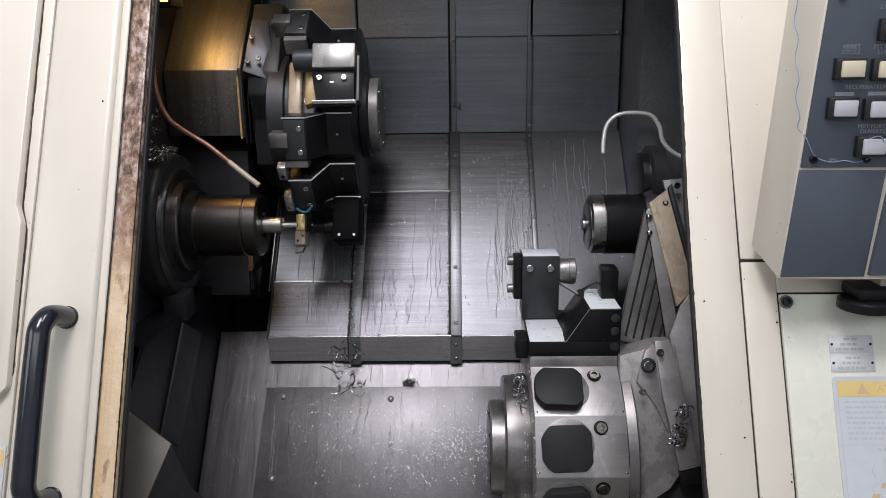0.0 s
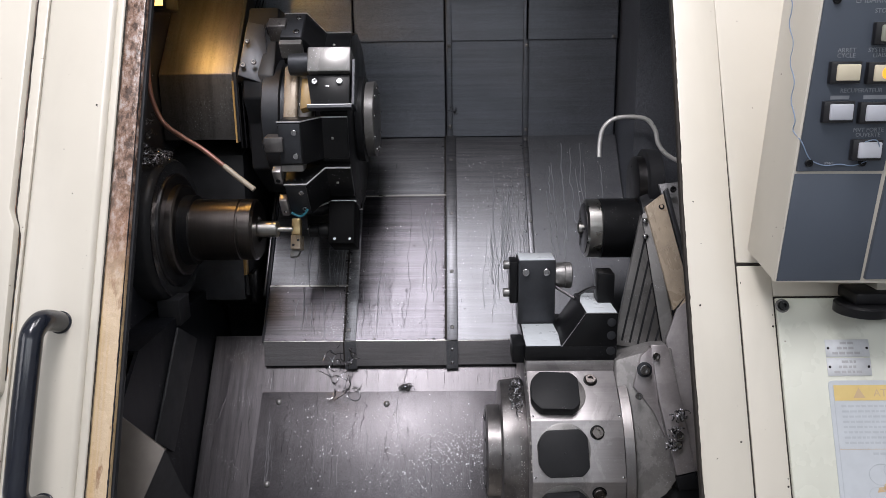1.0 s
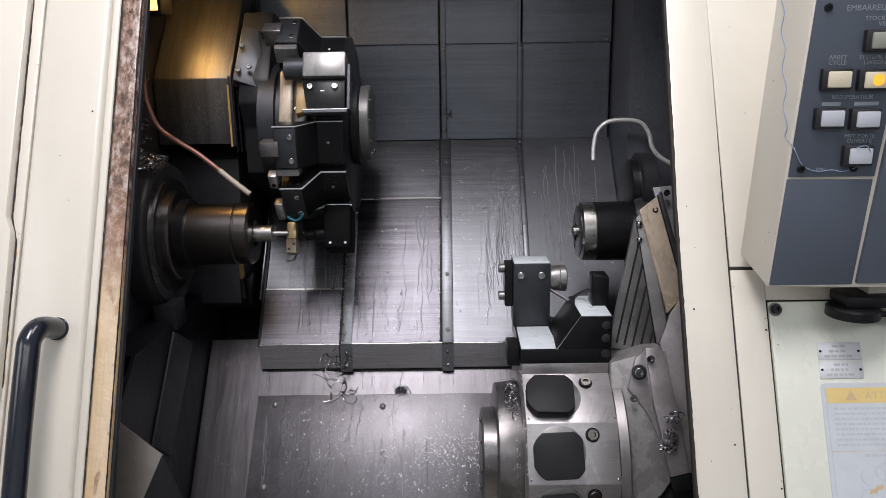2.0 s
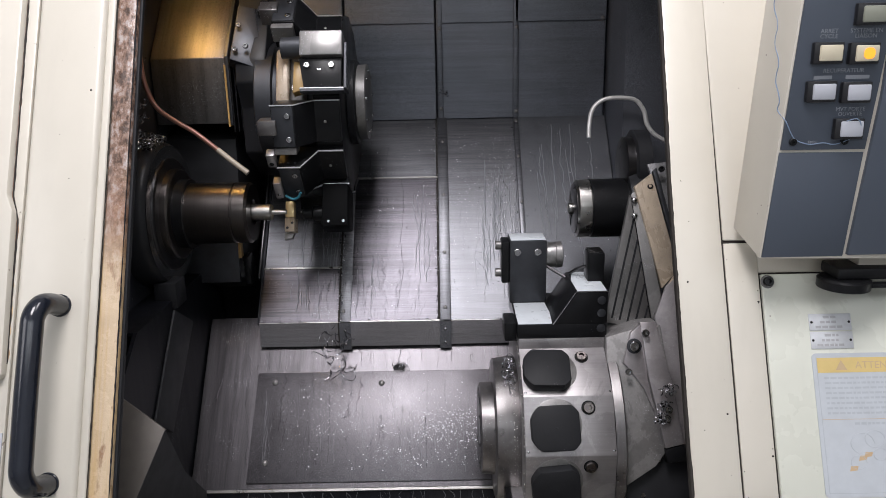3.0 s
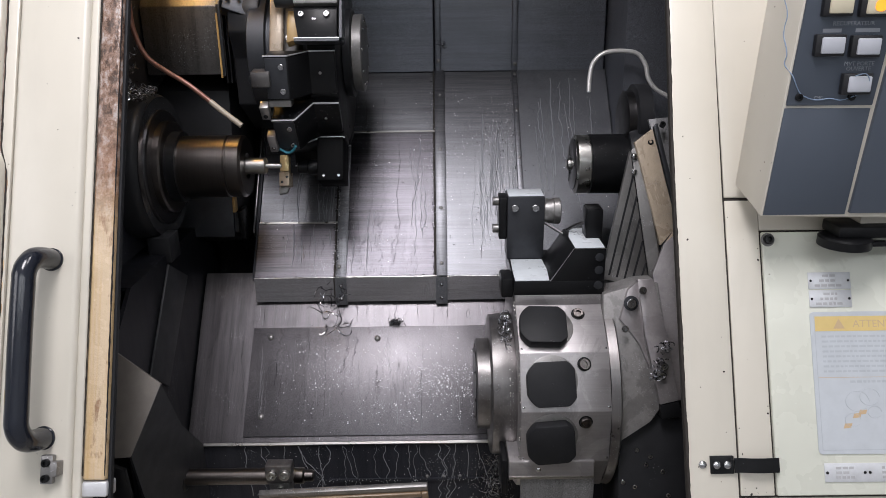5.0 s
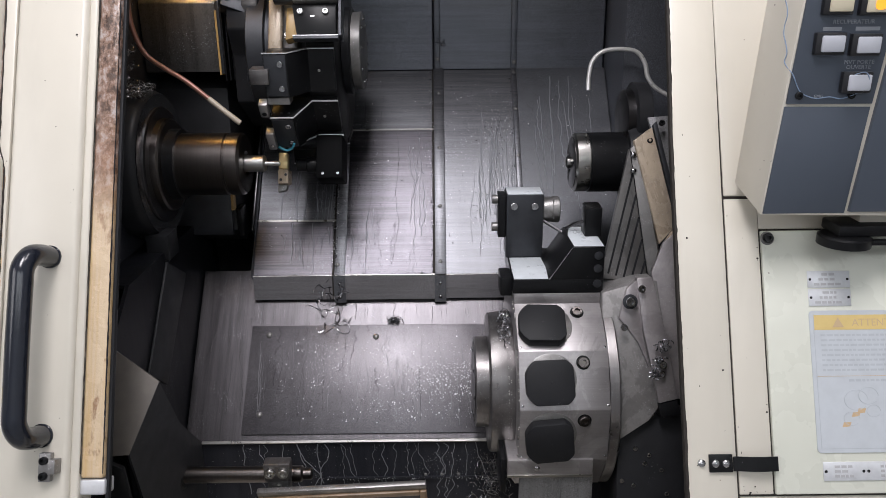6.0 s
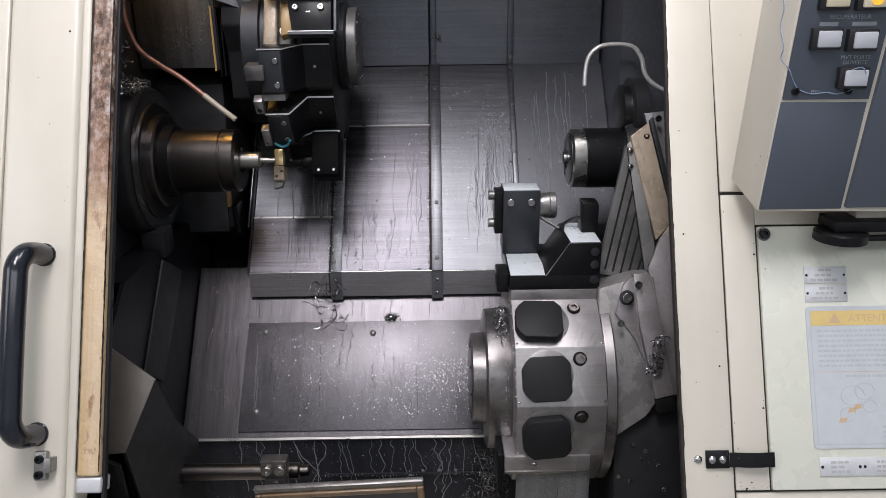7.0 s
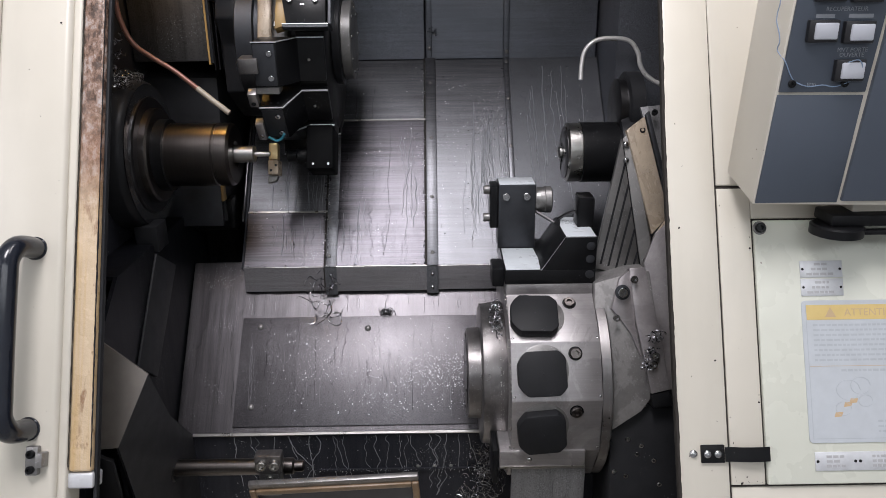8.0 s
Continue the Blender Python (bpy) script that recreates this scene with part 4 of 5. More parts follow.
def pendant():
    y = 0.842
    m = lean((0.0, y, 1.28), 0)
    p = thing("control_pendant", m, "cream control pendant with a slate blue switch panel", "control panel")
    # cream shell: front edge, tapering back
    bm = bmesh.new()
    front = [bm.verts.new((x, z, 0)) for x, z in ((0.3828, -0.132), (0.4165, 0.36), (0.80, 0.36), (0.80, -0.140))]
    back = [bm.verts.new((x, z, -0.068)) for x, z in ((0.3760, -0.110), (0.4035, 0.36), (0.80, 0.36), (0.80, -0.110))]
    bm.faces.new(front), bm.faces.new(back[::-1])
    for k in range(4):
        bm.faces.new((front[k], back[k], back[(k + 1) % 4], front[(k + 1) % 4]))
    bmesh.ops.bevel(bm, geom=bm.edges[:], offset=0.0015, segments=2, affect="EDGES", profile=0.5)
    part("shell", bm, CREAM, p)
    part("lower_face", slab([(0.3848, -0.130), (0.3937, -0.0075), (0.4885, -0.0085), (0.4790, -0.130)], 0.0022, 0.0006, at(0, 0, -0.0005)), PANEL_BLUE, p, "plain slate blue lower face")
    part("switch_plate", slab([(0.3945, -0.0045), (0.4172, 0.34), (0.52, 0.34), (0.4950, 0.058), (0.4890, -0.0050)], 0.0035, 0.0006, at(0, 0, -0.0005)), PANEL_BLUE, p, "slate blue switch plate")
    part("side_plate", slab([(0.4825, -0.128), (0.499, 0.052), (0.51, 0.34), (0.78, 0.34), (0.78, -0.128)], 0.006, 0.001, at(0, 0, -0.0005)), PANEL_BLUE, p, "slate blue raised side plate")
    for x, z in ((0.4065, 0.0045), (0.464, 0.0045), (0.4185, 0.1745)):
        part("screw", socket_screw(0.0042, 0.003, at(x, z, 0.003)), BLACK_OX, p)
    lenses = [(0.4345, 0.1005, LENS_IVORY), (0.4735, 0.0995, LENS_ORANGE), (0.4315, 0.0595, LENS_WHITE), (0.4700, 0.0580, LENS_WHITE), (0.4665, 0.0185, LENS_WHITE), (0.4765, 0.1400, LENS_DIM)]
    for x, z, lens in lenses:
        sw = part("switch", box((x - 0.0175, z - 0.0115, 0.002), (x + 0.015, z + 0.0115, 0.010), 0.0015), SWITCH_BLACK, p, "black framed push switch")
        if lens is LENS_ORANGE:
            part("glow", slab(round_rect(x - 0.004, z - 0.006, x + 0.008, z + 0.006, 0.005, 4), 0.0006, 0, at(0, 0, 0.0124)), LENS_ORANGE, sw, "lit orange lamp spot")
            lens = LENS_IVORY
        part("lens", box((x - 0.0115, z - 0.0085, 0.008), (x + 0.013, z + 0.0085, 0.0125), 0.0015), lens, sw)
    for text, x, z, size in (("EMBARREUR", 0.4615, 0.1735, 0.0085), ("STOCK BARRE\nVIDE", 0.480, 0.160, 0.0065), ("ARRET\nCYCLE", 0.4345, 0.1205, 0.0065), ("SYSTEME EN\nLIAISON", 0.4745, 0.1205, 0.0065),
                             ("RECUPERATEUR", 0.4545, 0.0815, 0.0062), ("MVT PORTE\nOUVERTE", 0.467, 0.0370, 0.0062), ("EMG", 0.4285, 0.0035, 0.005)):
        words(text, size, at(x, z, 0.0033), LETTER, p)
    for x, z, wide in ((0.4325, 0.0745, 0.020), (0.4705, 0.0745, 0.026)):
        part("print", box((x - wide / 2, z - 0.002, 0.003), (x + wide / 2, z + 0.002, 0.0033)), LETTER, p, "worn illegible print")
    part("hinge_plate", box((0.40, 0.10, -0.066), (0.404, 0.155, -0.04), 0.0005), INSERT, p, "small brass edge clip")
    wire = thing("loose_wire", m, "thin pale blue wire dangling over the pendant", "wire")
    pts = []
    for n in range(20):
        z = 0.225 - 0.0098 * n
        u = 0.02 + 0.85 * (n / 19) + 0.05 * math.sin(n * 1.5)
        front, rear = 0.3828 + (z + 0.132) * 0.0685, 0.3760 + (z + 0.110) * 0.0585
        pts.append((rear + (front - rear) * u - 0.0012, z, -0.068 * (1 - u)))
    pts += [(0.3965, 0.028, 0.003), (0.4035, 0.014, 0.004), (0.410, 0.0065, 0.0045), (0.425, 0.0015, 0.004), (0.440, 0.003, 0.004), (0.452, 0.001, 0.004), (0.463, 0.004, 0.0045), (0.4715, 0.010, 0.008), (0.476, 0.022, 0.012), (0.470, 0.030, 0.0135), (0.459, 0.0275, 0.0135)]
    part("strand", tube(pts, 0.0006, 6, 4), BLUE_WIRE, wire)
    arm = thing("pendant_arm", at(0.55, 0.86, 1.11), "black swivel bracket under the control pendant", "bracket")
    part("pivot", turned([(0, 0.030), (0.010, 0.030), (0.012, 0.027)], 36, at(-0.055, 0.0, -0.004) @ Z_TO_X), BLACK_OX, arm)
    part("arm", box((-0.07, -0.014, 0.008), (0.25, 0.03, 0.022), 0.003), BLACK_OX, arm)
    part("stay", box((-0.04, 0.0, 0.022), (0.16, 0.05, 0.046), 0.002), CREAM, arm)
    part("rod", box((-0.05, -0.016, -0.002), (0.25, -0.006, 0.004), 0.002), BLACK_OX, arm)


pendant()

# ---------------- main spindle ----------------
AX_Y, AX_Z = 1.277, 1.124


def main_spindle():
    s = thing("main_spindle", at(-0.463, AX_Y, AX_Z), "dark turned main spindle with a collet chuck", "spindle")
    part("housing", turned([(-0.05, 0.126), (-0.012, 0.126), (-0.004, 0.123), (0.0, 0.118), (0.0, 0.105), (-0.006, 0.100)], 96), BLACK_DULL, s, "oily black spindle housing")
    part("cover_ring", turned([(-0.008, 0.098), (0.004, 0.098), (0.006, 0.095), (0.006, 0.086)], 96), TURNED, s)
    # Added bright ring: draws the highlight along the housing's edge.
    part("rim", turned([(-0.001, 0.1160), (0.0016, 0.1190), (0.0016, 0.1165)], 96), SCREW, s, "thin bright ring as the rim's edge highlight")
    part("flange", turned([(0.0, 0.079), (0.016, 0.079), (0.019, 0.076), (0.019, 0.06)], 80), NOSE, s)
    part("neck", turned([(0.0, 0.062), (0.036, 0.060)], 64), BLACK_OX, s)
    part("nose", turned([(0.033, 0.050), (0.035, 0.053), (0.113, 0.053), (0.1145, 0.0512), (0.1165, 0.0512), (0.118, 0.053), (0.138, 0.053), (0.1425, 0.049), (0.1425, 0.022), (0.139, 0.018)], 96), NOSE, s, "dark polished collet nose")
    part("lug", box((-0.018, -0.078, -0.148), (0.020, -0.03, -0.104), 0.002), BLACK_DULL, s)
    w = thing("workpiece", at(-0.3205, AX_Y, AX_Z), "bright stepped steel workpiece held in the collet", "workpiece")
    part("bar", turned([(-0.004, 0.0142), (0.031, 0.0142), (0.033, 0.0125)], 40), CHROME, w)
    part("spigot", turned([(0.032, 0.0044), (0.056, 0.0044), (0.058, 0.0036)], 24), CHROME, w)
    chips = thing("swarf_heap", at(-0.475, 1.25, 1.248), "fine oily steel chips lying on the housing", "swarf", "", "stuff")
    part("chips", swarf_ball(110, 0.013, 0.0004, 12, 3.2), SWARF, chips)


def stray_swarf():
    strands = thing("swarf_strand", at(-0.485, 1.23, 1.34), "stringy oily chips clinging to the side wall", "swarf", "", "stuff")
    for n in range(7):
        part("chips", swarf_ball(9, 0.009, 0.0005, 50 + n, 1.0), SWARF, strands).matrix_local = at(-0.004 + 0.006 * (n % 3), 0.008 * (n % 2), -0.075 + 0.024 * n)
    heap = thing("swarf_tangle", at(0.098, 1.163, 0.575), "tangle of bright turnings hanging in the chip trough", "swarf", "", "stuff")
    for n, (x, z, r) in enumerate(((0.0, 0.03, 0.018), (0.012, 0.0, 0.022), (-0.01, -0.03, 0.024), (0.015, -0.055, 0.02), (-0.03, -0.06, 0.016))):
        part("chips", swarf_ball(26, r, 0.0005, 70 + n, 1.0), SWARF, heap).matrix_local = at(x, -0.01, z)
    curl = thing("swarf_curl", at(-0.19, 1.335, 0.86), "long curled turnings hanging from the bed edge", "swarf", "", "stuff")
    part("chips", swarf_ball(14, 0.022, 0.0007, 91, 1.0), SWARF, curl).matrix_local = at(0.0, -0.012, 0.0)


main_spindle()
stray_swarf()

# ---------------- sub spindle ----------------


def sub_spindle():
    s = thing("sub_spindle", at(0.237, AX_Y, AX_Z - 0.004), "black sub spindle with a bright collet ring", "spindle")
    part("collet_ring", turned([(0.003, 0.040), (0.003, 0.046), (0.006, 0.0500), (0.026, 0.0500), (0.028, 0.0485)], 72), CHROME, s)
    part("collet_face", turned([(0.0, 0.016), (-0.001, 0.020), (0.0, 0.036), (0.002, 0.044), (0.006, 0.044)], 72), TURNED, s, "dark collet face")
    part("collet", turned([(-0.008, 0.007), (-0.006, 0.010), (0.004, 0.010)], 32), CHROME, s)
    part("body", turned([(0.027, 0.048), (0.029, 0.0508), (0.112, 0.0508), (0.114, 0.048)], 72), BLACK_OX, s)
    part("collar", turned([(0.090, 0.064), (0.10, 0.068), (0.135, 0.068)], 72), BLACK_DULL, s)
    for a in (80, 200, 320):
        part("slot", box((-0.0015, -0.0015, 0.013), (0.002, 0.0015, 0.034), 0, 2, Matrix.Rotation(radians(a), 4, "X")), BLACK_OX, s)


sub_spindle()

# ---------------- turrets ----------------


def polygon(centre_turn, apothem, n=12):
    r = apothem / math.cos(math.pi / n)
    pts = []
    for k in range(n):
        a = radians(centre_turn) + math.pi / n + 2 * math.pi * k / n
        pts.append((-r * math.cos(a), r * math.sin(a)))
    return pts


def lower_turret():
    c, first, ap = (0.0, 1.146, 0.771), 28.4, 0.163
    t = thing("lower_turret", at(*c), "ground steel twelve-sided lower turret with black plugs", "turret")
    part("drum", along_x(polygon(first, ap), 0.127, 0.262, 0.0012), GROUND, t)
    part("front_disc", turned([(0.0885, 0.112), (0.090, 0.116), (0.122, 0.120), (0.127, 0.118)], 96), DISC, t, "grey turned face disc")
    part("hub", turned([(0.066, 0.070), (0.068, 0.0755), (0.0885, 0.0765)], 80), DISC, t)
    part("hub_face", turned([(0.0635, 0.030), (0.065, 0.068), (0.067, 0.068)], 80), BLACK_OX, t)
    for a in range(0, 360, 45):
        part("hub_screw", dome(0.004, 0.003, Matrix.Rotation(radians(a), 4, "X") @ at(0.066, 0, 0.058) @ Matrix.Rotation(radians(-90), 4, "Y")), SCREW, t)
    part("rear_ring", turned([(0.2622, 0.150), (0.2626, 0.165), (0.276, 0.167), (0.279, 0.162)], 96), DISC, t)
    plug = slab([(max(-0.0375, min(0.034, 0.0400 * math.cos(a))), max(-0.033, min(0.033, 0.0400 * math.sin(a)))) for a in plug_angles()], 0.017, 0.0018)
    plug_me = mesh_of("plug", plug, PLUG)
    seat_me = mesh_of("seat", turned([(0, 0.038), (0.0012, 0.038), (0.0016, 0.037)], 40, Z_TO_X), CAST)
    for k, dx in ((-1, 0.0), (0, 0.0), (1, -0.006)):
        st = station((0, 0, 0), first + 30 * k, ap)
        ob = new("plug", plug_me)
        ob.parent, ob.matrix_local = t, st @ at(0.173 + dx, -0.003, 0.001) @ Matrix.Rotation(radians((2, -2, 5)[k % 3]), 4, "Z")
        part("plug_dimple", dome(0.0018, 0.0006, st @ at(0.173 + dx, -0.003, 0.0178)), RUBBER, t)
        ob2 = new("seat", seat_me)
        ob2.parent, ob2.matrix_local = t, st @ at(0.175, 0.002, -0.0003)
        part("clamp_screw", socket_screw(0.0085, 0.006, st @ at(0.2235, 0.026, -0.0005)), NOSE, t)
        part("screw_well", turned([(0, 0.0105), (0.0008, 0.0105), (0.001, 0.0095)], 24, st @ at(0.2235, 0.026, -0.0003) @ Z_TO_X), BLACK_OX, t)
        for x in (0.131, 0.258):
            part("grub_screw", dome(0.0018, 0.001, st @ at(x, -0.037, 0)), SCREW, t)
    tagged(part("rim_chip", swarf_ball(60, 0.0085, 0.0007, 31, 4.0), SWARF, t, "wet chips on the rim"), kind="stuff").matrix_local = station((0, 0, 0), 70, 0.125) @ at(0.112, 0, 0)
    beads = bmesh.new()
    rnd = random.Random(77)
    for n in range(150):
        a, x = rnd.uniform(-40, 95), rnd.choice((0.1255, 0.1262, 0.120, 0.116))
        merge(beads, dome(rnd.uniform(0.0006, 0.0017), 0.0014, station((0, 0, 0), a, 0.1635 if x > 0.125 else 0.1185) @ at(x, 0, 0)))
    tagged(part("bead", beads, CHROME, t, "glinting coolant beads on the edge"), kind="stuff")
    lower_holder(c, ap)
    lower_slide(c)


def plug_angles():
    """Angles of a disc of 40 mm radius whose flats start and end at its corners."""
    top, right, left = math.asin(0.033 / 0.0400), math.acos(0.034 / 0.0400), math.acos(0.0375 / 0.0400)
    corners = [(right, top), (math.pi - top, math.pi - left), (math.pi + left, math.pi + top), (2 * math.pi - top, 2 * math.pi - right)]
    return [a + (b - a) * k / 5 for a, b in corners for k in range(6)]


def lower_holder(c, ap):
    z0 = c[2] + ap
    h = thing("tool_holder", at(0.19, 1.146, z0), "black oxide double tool holder with wet top faces", "tool holder", "tool holders")
    o = Vector((0.19, 1.146, z0))

    def rel(lo, hi):
        return tuple(Vector(lo) - o), tuple(Vector(hi) - o)

    part("mount_plate", box(*rel((0.127, 1.0985, 0.930), (0.262, 1.250, 0.949)), 0.001), GROUND, h, "ground steel mounting plate")
    part("base", box(*rel((0.125, 1.100, 0.949), (0.266, 1.258, 0.972)), 0.0015), BLACK_OX, h)
    # The shelf, tower and wedge tops get thin white sheets as painted glare.
    part("wet_shelf", slab([(0.1265, 1.102), (0.180, 1.102), (0.183, 1.15), (0.181, 1.203), (0.128, 1.203), (0.1268, 1.15)], 0.0012, 0.0004, at(-o.x, -o.y, 0.9722 - o.z)), GLARE_WHITE, h, "wet top face with the ceiling glare painted white")
    part("tower", box(*rel((0.1225, 1.205, 0.972), (0.184, 1.256, 1.0815)), 0.0018), CAST_DARK, h)
    part("tower_top", box(*rel((0.124, 1.207, 1.0817), (0.1825, 1.254, 1.083)), 0.0004), GLARE_WHITE, h)
    part("side_block", box(*rel((0.109, 1.212, 1.006), (0.1225, 1.25, 1.078)), 0.002), BLACK_OX, h)
    for z in (1.069, 1.021):
        part("side_bolt", socket_screw(0.0075, 0.010, at(0.109 - o.x, 1.228 - o.y, z - o.z) @ Matrix.Rotation(radians(-90), 4, "Y")), CAST, h)
    part("low_clamp", box(*rel((0.106, 1.112, 0.940), (0.125, 1.16, 0.972)), 0.003), BLACK_OX, h)
    for x in (0.135, 0.169):
        part("bolt", socket_screw(0.0062, 0.004, at(x - o.x, 1.205 - o.y, 1.0625 - o.z) @ Matrix.Rotation(radians(90), 4, "X")), SCREW, h)
    part("bore_ring", turned([(0, 0.0200), (0.004, 0.0212), (0.017, 0.0212), (0.018, 0.0222), (0.0275, 0.0222), (0.029, 0.0205), (0.029, 0.013)], 48, at(0.184 - o.x, 1.230 - o.y, 1.050 - o.z)), CAST, h, "knurled steel bore ring")
    prof = [(0.182, 0.9715), (0.217, 1.0245), (0.266, 1.0245), (0.266, 0.9715)]
    m = Matrix(((1, 0, 0, -o.x), (0, 0, 1, 1.1005 - o.y), (0, 1, 0, -o.z), (0, 0, 0, 1)))
    part("wedge", slab(prof, 0.110, 0.0012, m), BLACK_OX, h)
    line = [(0.1805, 0.9722), (0.216, 1.0258), (0.267, 1.0258), (0.267, 1.0248), (0.2165, 1.0248), (0.1818, 0.9716)]
    part("bright_edge", slab(line, 0.0016, 0, m @ at(0, 0, -0.0008)), SCREW, h, "worn bright edge")
    part("wedge_top", slab([(0.2185, 1.103), (0.2645, 1.103), (0.2645, 1.205), (0.226, 1.205), (0.2175, 1.16)], 0.0012, 0.0004, at(-o.x, -o.y, 1.0247 - o.z)), GLARE_WHITE, h)
    part("post", box(*rel((0.243, 1.150, 1.0245), (0.270, 1.185, 1.073)), 0.003), BLACK_OX, h)
    part("post_cap", box(*rel((0.245, 1.152, 1.073), (0.268, 1.183, 1.0745)), 0.0004), TURNED, h)
    for z in (1.011, 0.990, 0.965):
        part("hole", turned([(0, 0.0068), (0.0006, 0.0068), (0.001, 0.0055)], 20, at(0.2565 - o.x, 1.0995 - o.y, z - o.z) @ Matrix.Rotation(radians(90), 4, "X") @ Z_TO_X), CAST_DARK, h)
    for pts in ([(0.184, 1.215, 1.035), (0.198, 1.205, 1.028), (0.214, 1.195, 1.020)], [(0.220, 1.19, 1.028), (0.232, 1.178, 1.040), (0.244, 1.170, 1.046)]):
        part("coolant_pipe", tube([Vector(q) - o for q in pts], 0.0026, 10), TURNED, h)


def lower_slide(c):
    s = thing("turret_slide", at(0.32, c[1], c[2]), "grey machined casting carrying the lower turret", "turret slide")
    y, z = c[1], c[2]
    o = Vector((0.32, y, z))

    def w(*pts):
        return [Vector(q) - o for q in pts]

    part("casting", plate(w((0.262, 1.086, 0.955), (0.320, 1.086, 0.972), (0.345, 1.085, 0.974), (0.372, 1.022, 0.797), (0.344, 1.020, 0.789), (0.330, 1.014, 0.771), (0.284, 1.004, 0.744), (0.262, 1.002, 0.736)), 0.10, 0.002), SPECKLED, s, "wet speckled grey casting")
    part("flange_plate", plate(w((0.298, 1.078, 0.965), (0.315, 1.083, 0.978), (0.322, 1.050, 0.889), (0.330, 1.036, 0.850), (0.314, 1.049, 0.886), (0.300, 1.055, 0.905), (0.285, 1.062, 0.922)), 0.012, 0.0012), STRIP_STEEL, s, "pale machined flange")
    part("strip", plate(w((0.312, 1.080, 0.981), (0.336, 1.080, 0.982), (0.357, 1.046, 0.893), (0.371, 1.016, 0.807), (0.343, 1.014, 0.801), (0.333, 1.031, 0.850), (0.321, 1.050, 0.905)), 0.016, 0.0015), STRIP_STEEL, s, "pale ground strip")
    part("end_block", plate(w((0.343, 1.0135, 0.799), (0.371, 1.0155, 0.805), (0.378, 1.010, 0.782), (0.346, 1.008, 0.780)), 0.04, 0.001), BLACK_OX, s)
    part("side_plate", plate(w((0.338, 1.092, 0.985), (0.356, 1.104, 1.03), (0.395, 1.112, 1.06), (0.41, 1.03, 0.80), (0.374, 1.028, 0.80)), 0.006, 0.0008), STRIP_STEEL, s, "dull brushed side plate")
    part("under_block", plate(w((0.284, 1.022, 0.740), (0.346, 1.036, 0.785), (0.40, 1.036, 0.785), (0.43, 0.955, 0.55), (0.28, 0.95, 0.55)), 0.12, 0.002), BLACK_DULL, s, "black sloping underside with bolts")
    for q, r in (((0.317, 1.066, 0.968), 0.0058), ((0.348, 1.029, 0.858), 0.0058), ((0.345, 1.024, 0.845), 0.0058), ((0.300, 1.060, 0.949), 0.0075), ((0.290, 1.049, 0.912), 0.0052)):
        part("bolt", socket_screw(r, 0.005, lean(Vector(q) - o + Vector((0, 0.001, 0)), 19)), SCREW, s)
    part("bolt_well", turned([(0, 0.0115), (0.0008, 0.0115), (0.0012, 0.0095)], 24, lean(Vector((0.300, 1.0625, 0.949)) - o, 19) @ Z_TO_X), CAST_DARK, s)
    for x, z in ((0.338, 0.772), (0.312, 0.722), (0.333, 0.712), (0.326, 0.700), (0.290, 0.675), (0.308, 0.668), (0.352, 0.690), (0.36, 0.655)):
        yy = 1.036 - (0.785 - z) * 0.345
        part("bolt", socket_screw(0.0036, 0.003, lean(Vector((x, yy, z)) - o, 19)), SCREW, s)
    tagged(part("chip_clump", swarf_ball(46, 0.0075, 0.0010, 41, 4.2), SWARF, s, "wet chips caught on the bolts"), kind="stuff").matrix_local = lean(Vector((0.342, 1.030, 0.868)) - o, 19) @ Matrix.Rotation(radians(-18), 4, "Z")
    guard = thing("slide_cover", at(0.2, 1.02, 0.66), "wet dark telescopic cover below the lower turret", "way cover")
    part("top_plate", box((-0.090, -0.040, 0.036), (0.040, 0.035, 0.066), 0.002), GROUND, guard)
    part("lip_edge", box((-0.090, -0.0415, 0.036), (0.040, -0.0398, 0.040), 0.0004), CHROME, guard)
    part("drop_plate", box((-0.071, -0.036, -0.24), (0.042, -0.028, 0.034), 0.002), SLIDE_COVER, guard)
    part("screw", dome(0.004, 0.003, at(-0.045, -0.040, 0.052) @ Matrix.Rotation(radians(90), 4, "X")), SCREW, guard)
    part("side_block", box((-0.100, -0.035, 0.005), (-0.091, 0.03, 0.065), 0.002), BLACK_OX, guard)


lower_turret()


